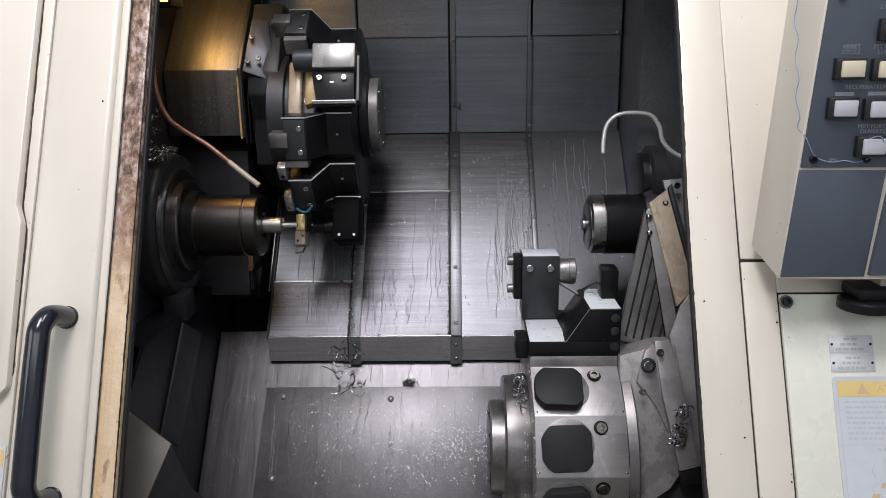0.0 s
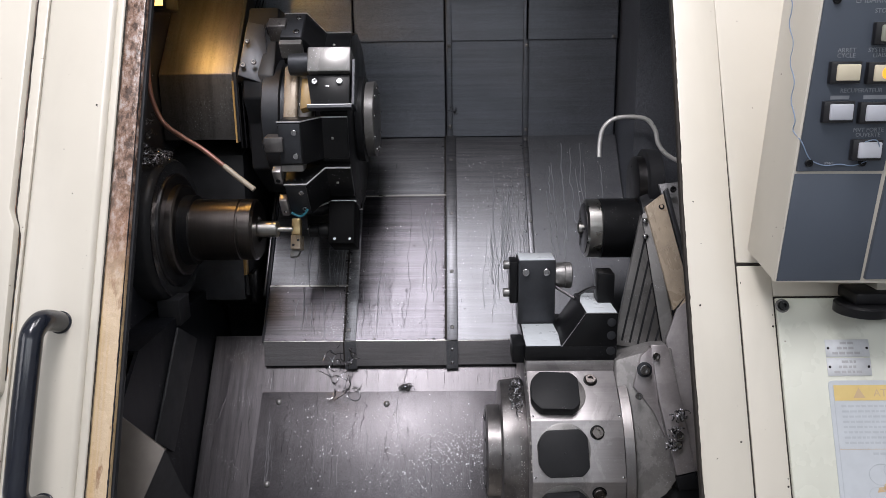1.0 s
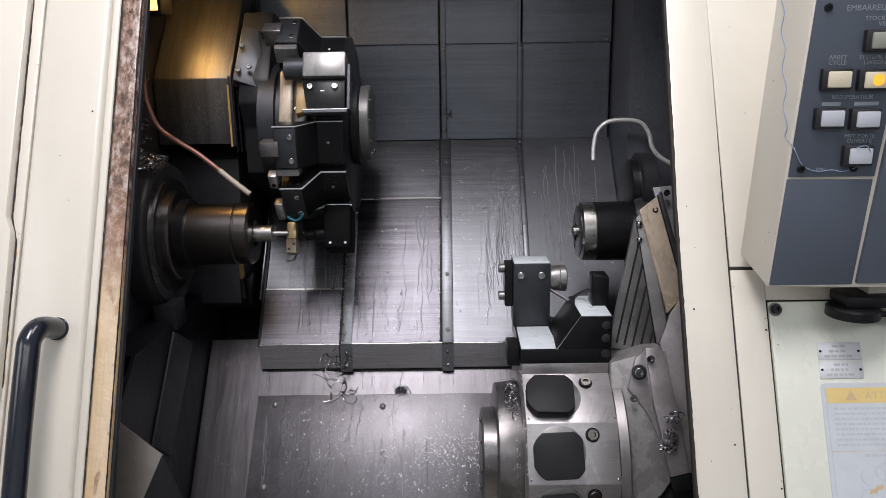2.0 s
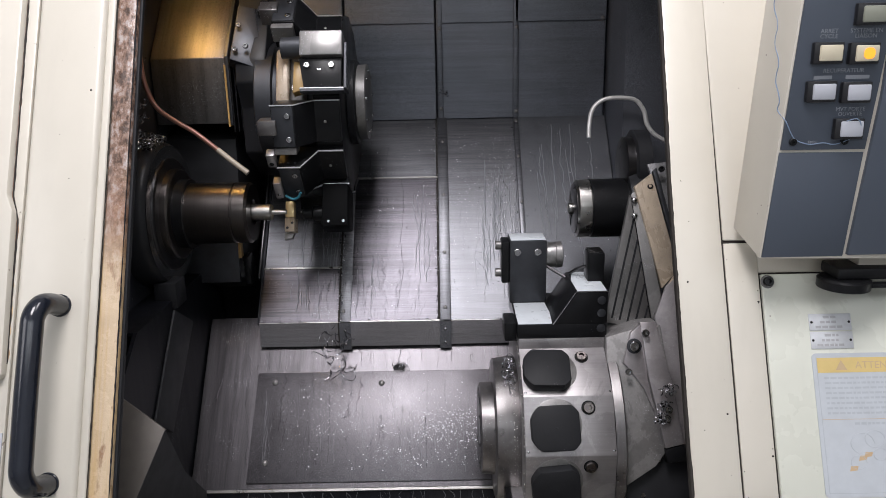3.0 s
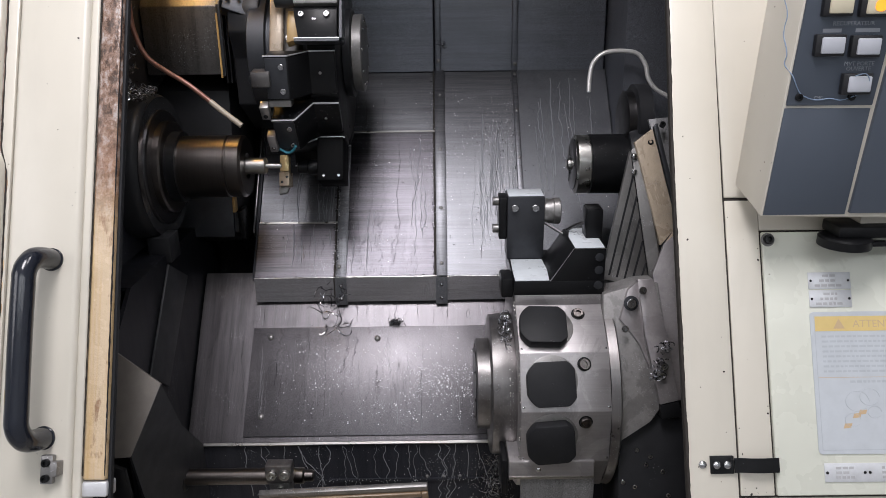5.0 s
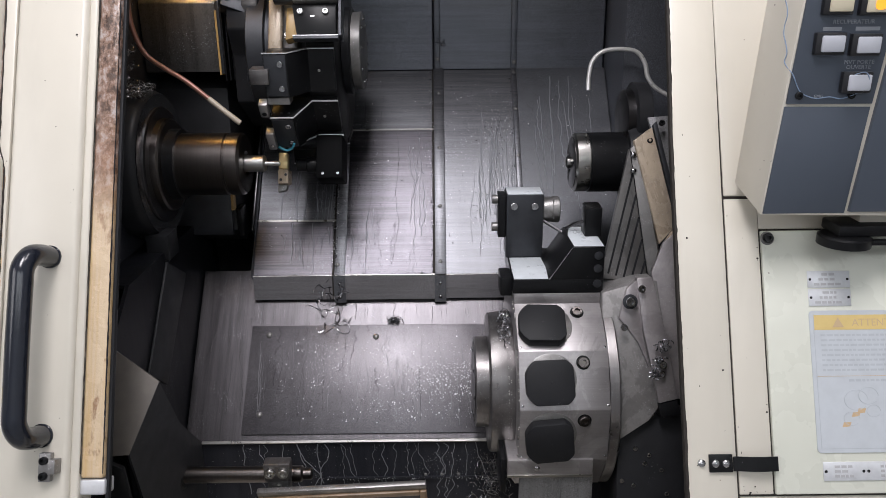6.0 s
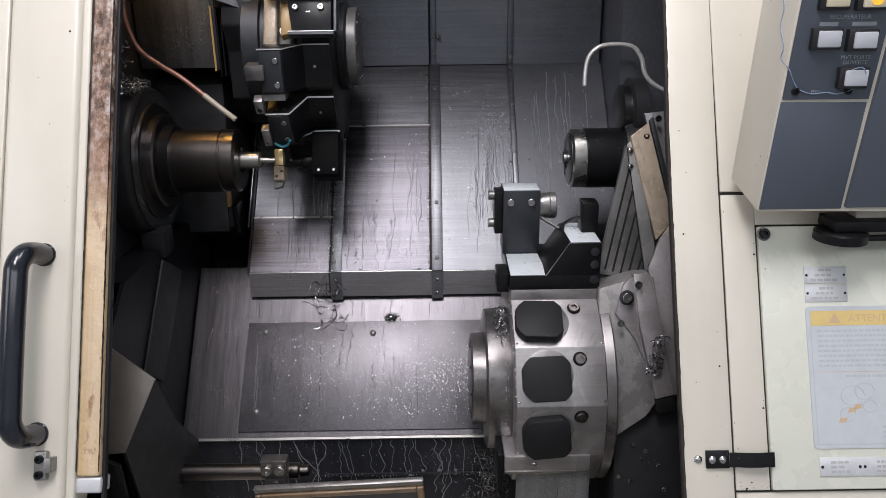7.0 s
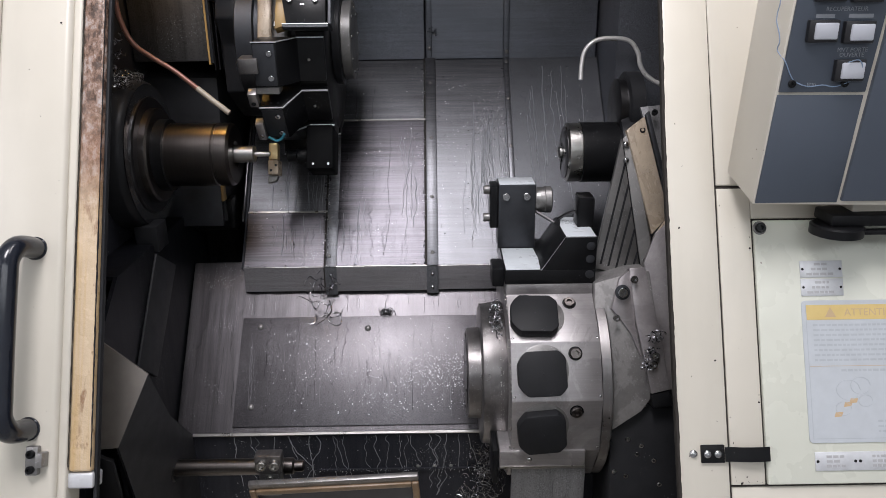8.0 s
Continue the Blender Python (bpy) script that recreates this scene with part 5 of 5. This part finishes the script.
def upper_turret():
    cx, cy, cz = -0.196, 1.402, 1.302
    first, ap = -7.0, 0.150
    t = thing("upper_turret", at(cx, cy, cz), "black upper turret carrying turning tools over the workpiece", "turret")
    part("drum", along_x(polygon(first, ap), -0.004, 0.041, 0.0015), BLACK_OX, t)
    part("rear_disc", turned([(0.041, 0.072), (0.042, 0.076), (0.054, 0.077), (0.056, 0.074)], 96), BLACK_DULL, t, "dark turned rear disc")
    part("rear_hub", turned([(0.056, 0.062), (0.057, 0.067), (0.072, 0.068), (0.074, 0.065)], 80), CAST_GREY, t)
    for a in range(0, 360, 40):
        part("hub_screw", dome(0.003, 0.003, Matrix.Rotation(radians(a), 4, "X") @ at(0.074, 0, 0.056) @ Matrix.Rotation(radians(90), 4, "Y")), SCREW, t)
    part("index_ring", turned([(-0.114, 0.104), (-0.112, 0.108), (-0.084, 0.108), (-0.082, 0.100), (-0.004, 0.098)], 96), CAST_DARK, t, "grey coupling ring")
    part("pale_pad", box((-0.070, -0.05, -0.002), (-0.047, 0.05, 0.022), 0.004, 3, station((0, 0, 0), 24, 0.104)), BRASS_LIKE, t, "pale machined pad")
    part("pad_side", box((-0.0468, -0.05, -0.002), (-0.020, 0.05, 0.020), 0.006, 3, station((0, 0, 0), 24, 0.104)), CAST_GREY, t)
    part("pad_screw", socket_screw(0.0075, 0.005, station((0, 0, 0), 24, 0.124) @ at(-0.036, -0.020, 0)), SCREW, t)
    # tool blocks on the stations facing the operator
    for k in (1, 0, -1, -2, 2, -3):
        st = station((0, 0, 0), first + 30 * k, ap)
        tall = 0.050 if k not in (1, -2) else 0.022
        side = [(0.041, 0.0), (0.041, 0.012), (0.0, 0.012), (-0.027, tall), (-0.064, tall), (-0.064, 0.0)]
        if k == 1:
            side = [(0.041, 0.0), (0.041, 0.020), (-0.012, 0.020), (-0.012, 0.0)]
        across = Matrix(((1, 0, 0, 0), (0, 0, 1, -0.034), (0, 1, 0, 0), (0, 0, 0, 1)))
        hold = part("tool_block", slab(side, 0.068, 0.0012, st @ across), BLACK_OX, t)
        if k != 1:
            rim = [(0.042, 0.0105), (0.042, 0.0130), (0.0, 0.0130), (-0.027, tall + 0.001), (-0.065, tall + 0.001), (-0.065, tall - 0.0015), (-0.0275, tall - 0.0015), (-0.0005, 0.0105)]
            part("edge_plate", slab(rim, 0.0016, 0, st @ at(0, 0.0682, 0) @ across), BRIGHT_EDGE, hold, "bright worn upper edge")
        part("face_screw", dome(0.0026, 0.002, st @ at(0.016, 0.0, 0.012 if k != 1 else 0.020)), CHROME, hold)
        if k == -2:
            continue
        if k != 1:
            part("clamp_screw", socket_screw(0.0048, 0.004, st @ at(-0.038, 0.018, tall)), SCREW, hold)
        if k in (0, -1, 2):
            part("clamp_screw", socket_screw(0.0048, 0.004, st @ at(-0.038, -0.020, tall)), SCREW, hold)
            part("tool_face", box((-0.063, -0.032, tall - 0.001), (-0.029, 0.032, tall + 0.0015), 0.001, 2, st), CAST_DARK, hold)
            if k == -1:
                part("clamp_plate", box((-0.078, -0.034, tall - 0.010), (-0.0645, 0.004, tall + 0.006), 0.002, 2, st), GROUND, hold, "pale steel clamp plate")
                part("clamp_screw", dome(0.0034, 0.002, st @ at(-0.071, -0.024, tall + 0.006)), SCREW, hold)
                part("clamp_plate", box((-0.078, 0.038, tall - 0.014), (-0.064, 0.066, tall + 0.002), 0.002, 2, st), GROUND, hold, "pale steel clamp plate")
                part("clamp_screw", dome(0.0038, 0.002, st @ at(-0.071, 0.046, tall + 0.002)), BLACK_OX, hold)
            else:
                part("shank", box((-0.086, -0.012, tall - 0.022), (-0.056, 0.012, tall + 0.008), 0.002, 2, st), DISC, hold, "dull square tool shank")
                part("shank_clamp", box((-0.090, -0.008, tall - 0.012), (-0.082, 0.006, tall + 0.004), 0.002, 2, st), CAST_DARK, hold)
                part("foot_plate", box((-0.064, -0.046, tall - 0.030), (-0.028, -0.0345, tall - 0.002), 0.001, 1, st), CAST_GREY, hold, "dull grey foot plate")
            for q in (-0.020, -0.008, 0.004):
                part("pin_hole", dome(0.0022, 0.001, st @ at(-0.060 + (q + 0.02), 0.034, tall - 0.012) @ Matrix.Rotation(radians(-90), 4, "X")), CAST_DARK, hold)
        if k == -1:
            part("sealant", tube([st @ Vector(q) for q in ((-0.062, -0.028, 0.054), (-0.050, -0.035, 0.056), (-0.040, -0.030, 0.056), (-0.034, -0.020, 0.055))], 0.0022, 8), BLUE_TIP, hold, "blue sealant smear")
    # station with the boring head above
    st = station((0, 0, 0), first + 30, ap)
    head = part("boring_head", box((-0.014, 0.0045, 0.0205), (0.054, 0.046, 0.062), 0.003, 2, st), CAST, t, "grey ground steel boring head")
    part("nose_ring", turned([(-0.034, 0.010), (-0.033, 0.017), (-0.010, 0.018), (0.0, 0.018)], 40, st @ at(-0.012, 0.025, 0.042)), CAST_DARK, head)
    part("head_base", slab([(-0.008, -0.046), (0.052, -0.046), (0.052, 0.004), (-0.016, 0.004)], 0.032, 0.0015, st @ at(0, 0, 0.0205)), BLACK_OX, head)
    for x in (-0.003, 0.036):
        part("screw", socket_screw(0.0048, 0.004, st @ at(x, -0.009, 0.0525)), SCREW, head)
    part("slot", box((0.013, -0.017, 0.0522), (0.020, -0.0145, 0.0530), 0.0003, 1, st), SCREW, head, "small bright slot mark")
    part("ledge", box((-0.014, -0.052, 0.040), (0.056, -0.0465, 0.054), 0.0008, 1, st), CAST_DARK, head, "thin dark ledge")
    part("ledge_edge", box((-0.014, -0.0475, 0.0535), (0.056, -0.0460, 0.0552), 0.0003, 1, st), BRIGHT_EDGE, head, "bright worn edge")
    part("side_cheek", box((0.0545, -0.046, 0.0205), (0.060, 0.030, 0.050), 0.001, 1, st), CAST_DARK, head)
    part("ochre_wedge", slab([(-0.030, -0.046), (-0.010, -0.040), (-0.017, 0.006), (-0.028, 0.006)], 0.022, 0.002, st @ at(0, 0, 0.010)), WIPER, head, "ochre lit wedge")
    # cutting tool at the workpiece and the boring bar beside it
    st = station((0, 0, 0), first - 60, ap)
    cut = part("cutting_tool", slab([(-0.078, 0.010), (-0.060, 0.012), (-0.057, -0.010), (-0.066, -0.012), (-0.078, -0.005)], 0.026, 0.002, st @ at(0, 0, 0.066)), BRASS_LIKE, t, "pale tool with a worn insert")
    part("tool_stem", box((-0.077, -0.008, 0.036), (-0.061, 0.010, 0.0655), 0.002, 2, st), INSERT, cut, "yellowish upper tool stem")
    part("insert", slab([(-0.080, 0.0), (-0.062, 0.0), (-0.066, 0.010), (-0.080, 0.013)], 0.012, 0.0012, st @ at(0, 0, 0.0925) @ Matrix.Rotation(radians(90), 4, "X")), CAST_GREY, cut, "slanted worn tip")
    for x, z in ((-0.0725, 0.085), (-0.0640, 0.076)):
        part("pin_hole", dome(0.0024, 0.001, st @ at(x, 0.0115, z) @ Matrix.Rotation(radians(-90), 4, "X")), CAST_DARK, cut)
    blk = part("bar_block", box((-0.006, -0.030, 0.012), (0.040, 0.040, 0.088), 0.003, 2, st), MATT_BLACK, t)
    for x in (0.0, 0.026):
        part("screw", socket_screw(0.0026, 0.003, st @ at(x + 0.006, 0.040, 0.080) @ Matrix.Rotation(radians(-90), 4, "X")), SCREW, blk)
    part("bar", turned([(-0.068, 0.008), (-0.066, 0.0115), (-0.050, 0.0115), (-0.048, 0.014), (-0.040, 0.014), (-0.030, 0.012)], 32, st @ at(0.022, 0.004, 0.058)), BLACK_OX, blk, "short round boring bar")
    upper_carriage(cx, cy, cz)


def upper_carriage(cx, cy, cz):
    k = thing("turret_carriage", at(-0.45, 1.40, 1.30), "oily steel carriage behind the spindle carrying the upper turret", "carriage")
    o = Vector((-0.45, 1.40, 1.30))

    def yz(*pts):
        return [(a - o.y, b - o.z) for a, b in pts]

    a = radians(40.2)
    up = Vector((math.sin(a), math.cos(a)))
    f0 = Vector((1.353, 1.387))
    top_back = f0 + up * 0.26
    part("cover", along_x(yz(f0, (f0.x, f0.y - 0.115), (f0.x + 0.16, f0.y - 0.115), (f0.x + 0.19, 1.40), top_back), -0.500 - o.x, -0.369 - o.x, 0.002), COVER_STEEL, k, "folded oily steel cover")
    part("cover_end", along_x(yz(f0 + Vector((-0.003, 0.003)), (f0.x - 0.003, f0.y - 0.118), (f0.x + 0.16, f0.y - 0.118), top_back), -0.3685 - o.x, -0.362 - o.x, 0.001), CAST_DARK, k)
    part("wiper", along_x(yz((f0.x - 0.005, f0.y - 0.012), (f0.x - 0.005, f0.y - 0.120), (f0.x + 0.02, f0.y - 0.120), (f0.x + 0.02, f0.y - 0.012)), -0.3700 - o.x, -0.3668 - o.x), WIPER, k, "ochre wiper strip")
    for i in range(3):
        part("bellows_plate", along_x(yz((f0.x - 0.004 + 0.004 * i, f0.y - 0.008), (f0.x - 0.004 + 0.006 * i, f0.y - 0.13), (f0.x + 0.15, f0.y - 0.13), (f0.x + 0.19, f0.y + 0.15)), -0.361 - o.x + 0.006 * i, -0.3585 - o.x + 0.006 * i), BLACK_OX, k)
    part("saddle", along_x(yz((1.392, 1.24), (1.368, 0.978), (1.43, 0.94), (1.62, 1.16), (1.55, 1.30)), -0.60 - o.x, -0.372 - o.x, 0.002), BLACK_DULL, k)
    part("lower_plate", along_x(yz((1.364, 1.075), (1.356, 0.972), (1.364, 0.972), (1.372, 1.075)), -0.50 - o.x, -0.378 - o.x, 0.001), CAST_DARK, k, "oily lower front plate")
    part("wiper", along_x(yz((1.360, 1.072), (1.354, 1.02), (1.37, 1.02), (1.37, 1.072)), -0.377 - o.x, -0.371 - o.x, 0.001), WIPER, k)
    part("guide", along_x(yz((1.36, 1.02), (1.40, 1.02), (1.43, 0.955), (1.375, 0.962)), -0.371 - o.x, -0.362 - o.x, 0.001), BLACK_OX, k)
    # casting between cover and turret
    part("turret_casting", along_x(yz((1.330, 1.385), (1.318, 1.345), (1.345, 1.30), (1.345, 1.22), (1.45, 1.16), (1.56, 1.34), (1.49, 1.49), (1.40, 1.50)), -0.344 - o.x, -0.290 - o.x, 0.004), BLACK_DULL, k)
    part("shoulder", plate([Vector(q) - o for q in ((-0.350, 1.318, 1.385), (-0.288, 1.330, 1.362), (-0.300, 1.345, 1.40), (-0.312, 1.37, 1.47), (-0.340, 1.37, 1.475))], 0.03, 0.002), CAST_DARK, k, "grey machined shoulder")
    for q in ((-0.340, 1.322, 1.400), (-0.322, 1.325, 1.405), (-0.336, 1.345, 1.44)):
        part("bolt", socket_screw(0.0045, 0.004, lean(Vector(q) - o, 28)), SCREW, k)


upper_turret()

# ---------------- right-hand slanted way covers and coolant lines ----------------


def right_cover():
    r = thing("sub_spindle_cover", at(0.33, 1.18, 1.05), "slanted slotted way cover of the sub spindle carriage", "way cover")
    o = Vector((0.33, 1.18, 1.05))

    def w(*pts):
        return [Vector(q) - o for q in pts]

    top, bl, br = Vector((0.318, 1.198, 1.158)), Vector((0.272, 1.150, 0.955)), Vector((0.350, 1.146, 0.945))
    part("slotted_face", plate([q - o for q in (top, bl, br)], 0.012, 0.001), CAST, r, "grey brushed face with five slits")
    n = (bl - top).cross(br - top).normalized()
    if n.y > 0:
        n = -n
    for k in range(5):
        f = 0.14 + 0.165 * k
        a = bl.lerp(br, f) + n * 0.0008
        b = top.lerp(br, f + 0.03) + n * 0.0008
        a = a.lerp(b, 0.05)
        side = (br - bl).normalized() * 0.0016
        part("slit", plate([q - o for q in (a - side, a + side, b + side, b - side)], 0.002), RUBBER, r)
    part("edge_frame", plate(w(top + n * 0.003, (0.352, 1.143, 0.94), (0.362, 1.147, 1.0), (0.331, 1.200, 1.168)), 0.008, 0.001), CAST_GREY, r, "brushed grey edge")
    part("tan_band", plate(w((0.323, 1.193, 1.172), (0.3645, 1.150, 1.012), (0.392, 1.160, 1.040), (0.352, 1.20, 1.192)), 0.010, 0.0015), BRASS_LIKE, r, "tan painted top band")
    part("rail_edge", plate(w((0.3525, 1.198, 1.196), (0.3925, 1.158, 1.044), (0.399, 1.160, 1.050), (0.359, 1.200, 1.202)), 0.008, 0.0015), CAST_DARK, r)
    part("rear_plate", plate(w((0.348, 1.215, 1.205), (0.393, 1.168, 1.05), (0.43, 1.18, 1.09), (0.42, 1.225, 1.21)), 0.008, 0.001), SLIDE_COVER, r)
    part("lower_band", plate(w((0.385, 1.150, 1.035), (0.366, 1.143, 1.008), (0.405, 1.115, 0.88), (0.43, 1.13, 0.90)), 0.010, 0.0015), BRASS_LIKE, r, "tan painted lower band")
    part("lower_face", plate(w((0.3645, 1.1415, 1.010), (0.352, 1.138, 0.945), (0.362, 1.09, 0.80), (0.41, 1.09, 0.80), (0.402, 1.112, 0.885)), 0.010, 0.001), CAST, r)
    for q in ((0.322, 1.190, 1.150), (0.323, 1.186, 1.125), (0.355, 1.138, 0.972)):
        part("bolt", dome(0.005, 0.006, lean(Vector(q) - o, 14)), SCREW, r)
    for q in ((0.3485, 1.198, 1.170), (0.392, 1.157, 1.045), (0.366, 1.198, 1.198)):
        part("bolt", socket_screw(0.0048, 0.005, lean(Vector(q) - o, 30)), BLACK_OX, r)
    disc = thing("carriage_disc", at(0.345, 1.30, 1.19), "dark round cover on the sub spindle carriage", "cover disc")
    part("disc", turned([(-0.02, 0.045), (-0.018, 0.050), (0.02, 0.050)], 64), TURNED, disc)
    part("rim", turned([(-0.005, 0.058), (-0.003, 0.062), (0.02, 0.062)], 64), BLACK_DULL, disc)


right_cover()


def coolant_lines():
    tubes = thing("coolant_tube", at(0.35, 1.44, 1.25), "bent bright steel coolant tube from the side wall", "coolant tube")
    pts = [(0.291, 1.425, 1.225), (0.2925, 1.432, 1.25), (0.299, 1.438, 1.277), (0.318, 1.44, 1.294), (0.347, 1.44, 1.298), (0.380, 1.44, 1.293), (0.397, 1.438, 1.272), (0.403, 1.435, 1.248), (0.418, 1.43, 1.228), (0.45, 1.425, 1.21)]
    part("pipe", tube([(x - 0.35, y - 1.44, z - 1.25) for x, y, z in pts], 0.0042, 14), TUBE, tubes)
    hose = thing("coolant_hose", at(-0.40, 1.23, 1.27), "oily copper coloured coolant hose with a pale nozzle", "hose")
    pts = [(-0.478, 1.262, 1.42), (-0.479, 1.258, 1.382), (-0.473, 1.250, 1.347), (-0.456, 1.243, 1.311), (-0.425, 1.237, 1.288), (-0.393, 1.232, 1.269), (-0.357, 1.226, 1.241)]
    part("line", tube([(x + 0.40, y - 1.23, z - 1.27) for x, y, z in pts], 0.0040, 12), COPPER, hose)
    part("nozzle", tube([(0.043, -0.004, -0.029), (0.067, -0.009, -0.048), (0.092, -0.013, -0.067)], 0.0046, 12), TIP_HOSE, hose, "pale straight nozzle")
    lamp = thing("work_lamp_housing", at(-0.480, 1.330, 1.512), "small warm lit work lamp inside the machine", "lamp")
    part("housing", box((-0.024, -0.030, -0.020), (0.026, 0.03, 0.03), 0.004), BLACK_OX, lamp)
    part("glass", box((-0.020, -0.0325, -0.014), (0.021, -0.0302, 0.024), 0.0005), LAMP_GLASS, lamp, "glowing warm lamp glass")


coolant_lines()


def parts_catcher():
    y, z = 1.075, 0.640
    rod = thing("catcher_rod", at(-0.3, y, z), "round steel rod from the chute wall", "rod")
    part("rod", turned([(-0.125, 0.0135), (0.076, 0.0135), (0.078, 0.012), (0.079, 0.0095), (0.092, 0.0095), (0.094, 0.008)], 40), NOSE, rod)
    part("collar", turned([(-0.124, 0.023), (-0.119, 0.023), (-0.117, 0.020)], 40), BLACK_OX, rod)
    c = thing("parts_catcher", at(-0.255, y - 0.025, z), "grey steel parts catcher tray with an oily tan rim", "parts catcher")
    part("clamp", box((-0.017, -0.014, -0.03), (0.018, 0.010, 0.014), 0.003), CAST, c)
    part("clamp_head", box((-0.021, -0.018, 0.0145), (0.022, 0.004, 0.048), 0.003), DISC, c)
    for x in (-0.010, 0.011):
        part("bolt", socket_screw(0.0085, 0.007, at(x, -0.018, 0.033) @ Matrix.Rotation(radians(90), 4, "X")), CHROME, c)
    part("bolt", socket_screw(0.005, 0.004, at(0.001, -0.014, 0.004) @ Matrix.Rotation(radians(90), 4, "X")), CHROME, c)
    m = at(0, -0.030, 0.008) @ Matrix.Rotation(radians(-2.5), 4, "Y") @ Matrix.Rotation(radians(20), 4, "X")
    part("top_flange", box((-0.030, -0.006, -0.009), (0.240, 0.004, 0.004), 0.002, 2, m), CAST, c)
    for lo, hi in (((-0.030, -0.010, -0.17), (-0.020, -0.002, -0.0085)), ((0.229, -0.010, -0.17), (0.240, -0.002, -0.0085)), ((-0.020, -0.010, -0.020), (0.229, -0.002, -0.0085))):
        part("rim", box(lo, hi, 0.0025, 2, m), OILY_TAN, c, "oily tan rim")
    part("tray", box((-0.022, 0.004, -0.17), (0.232, 0.010, -0.0085), 0, 2, m), CAST_DARK, c)


parts_catcher()
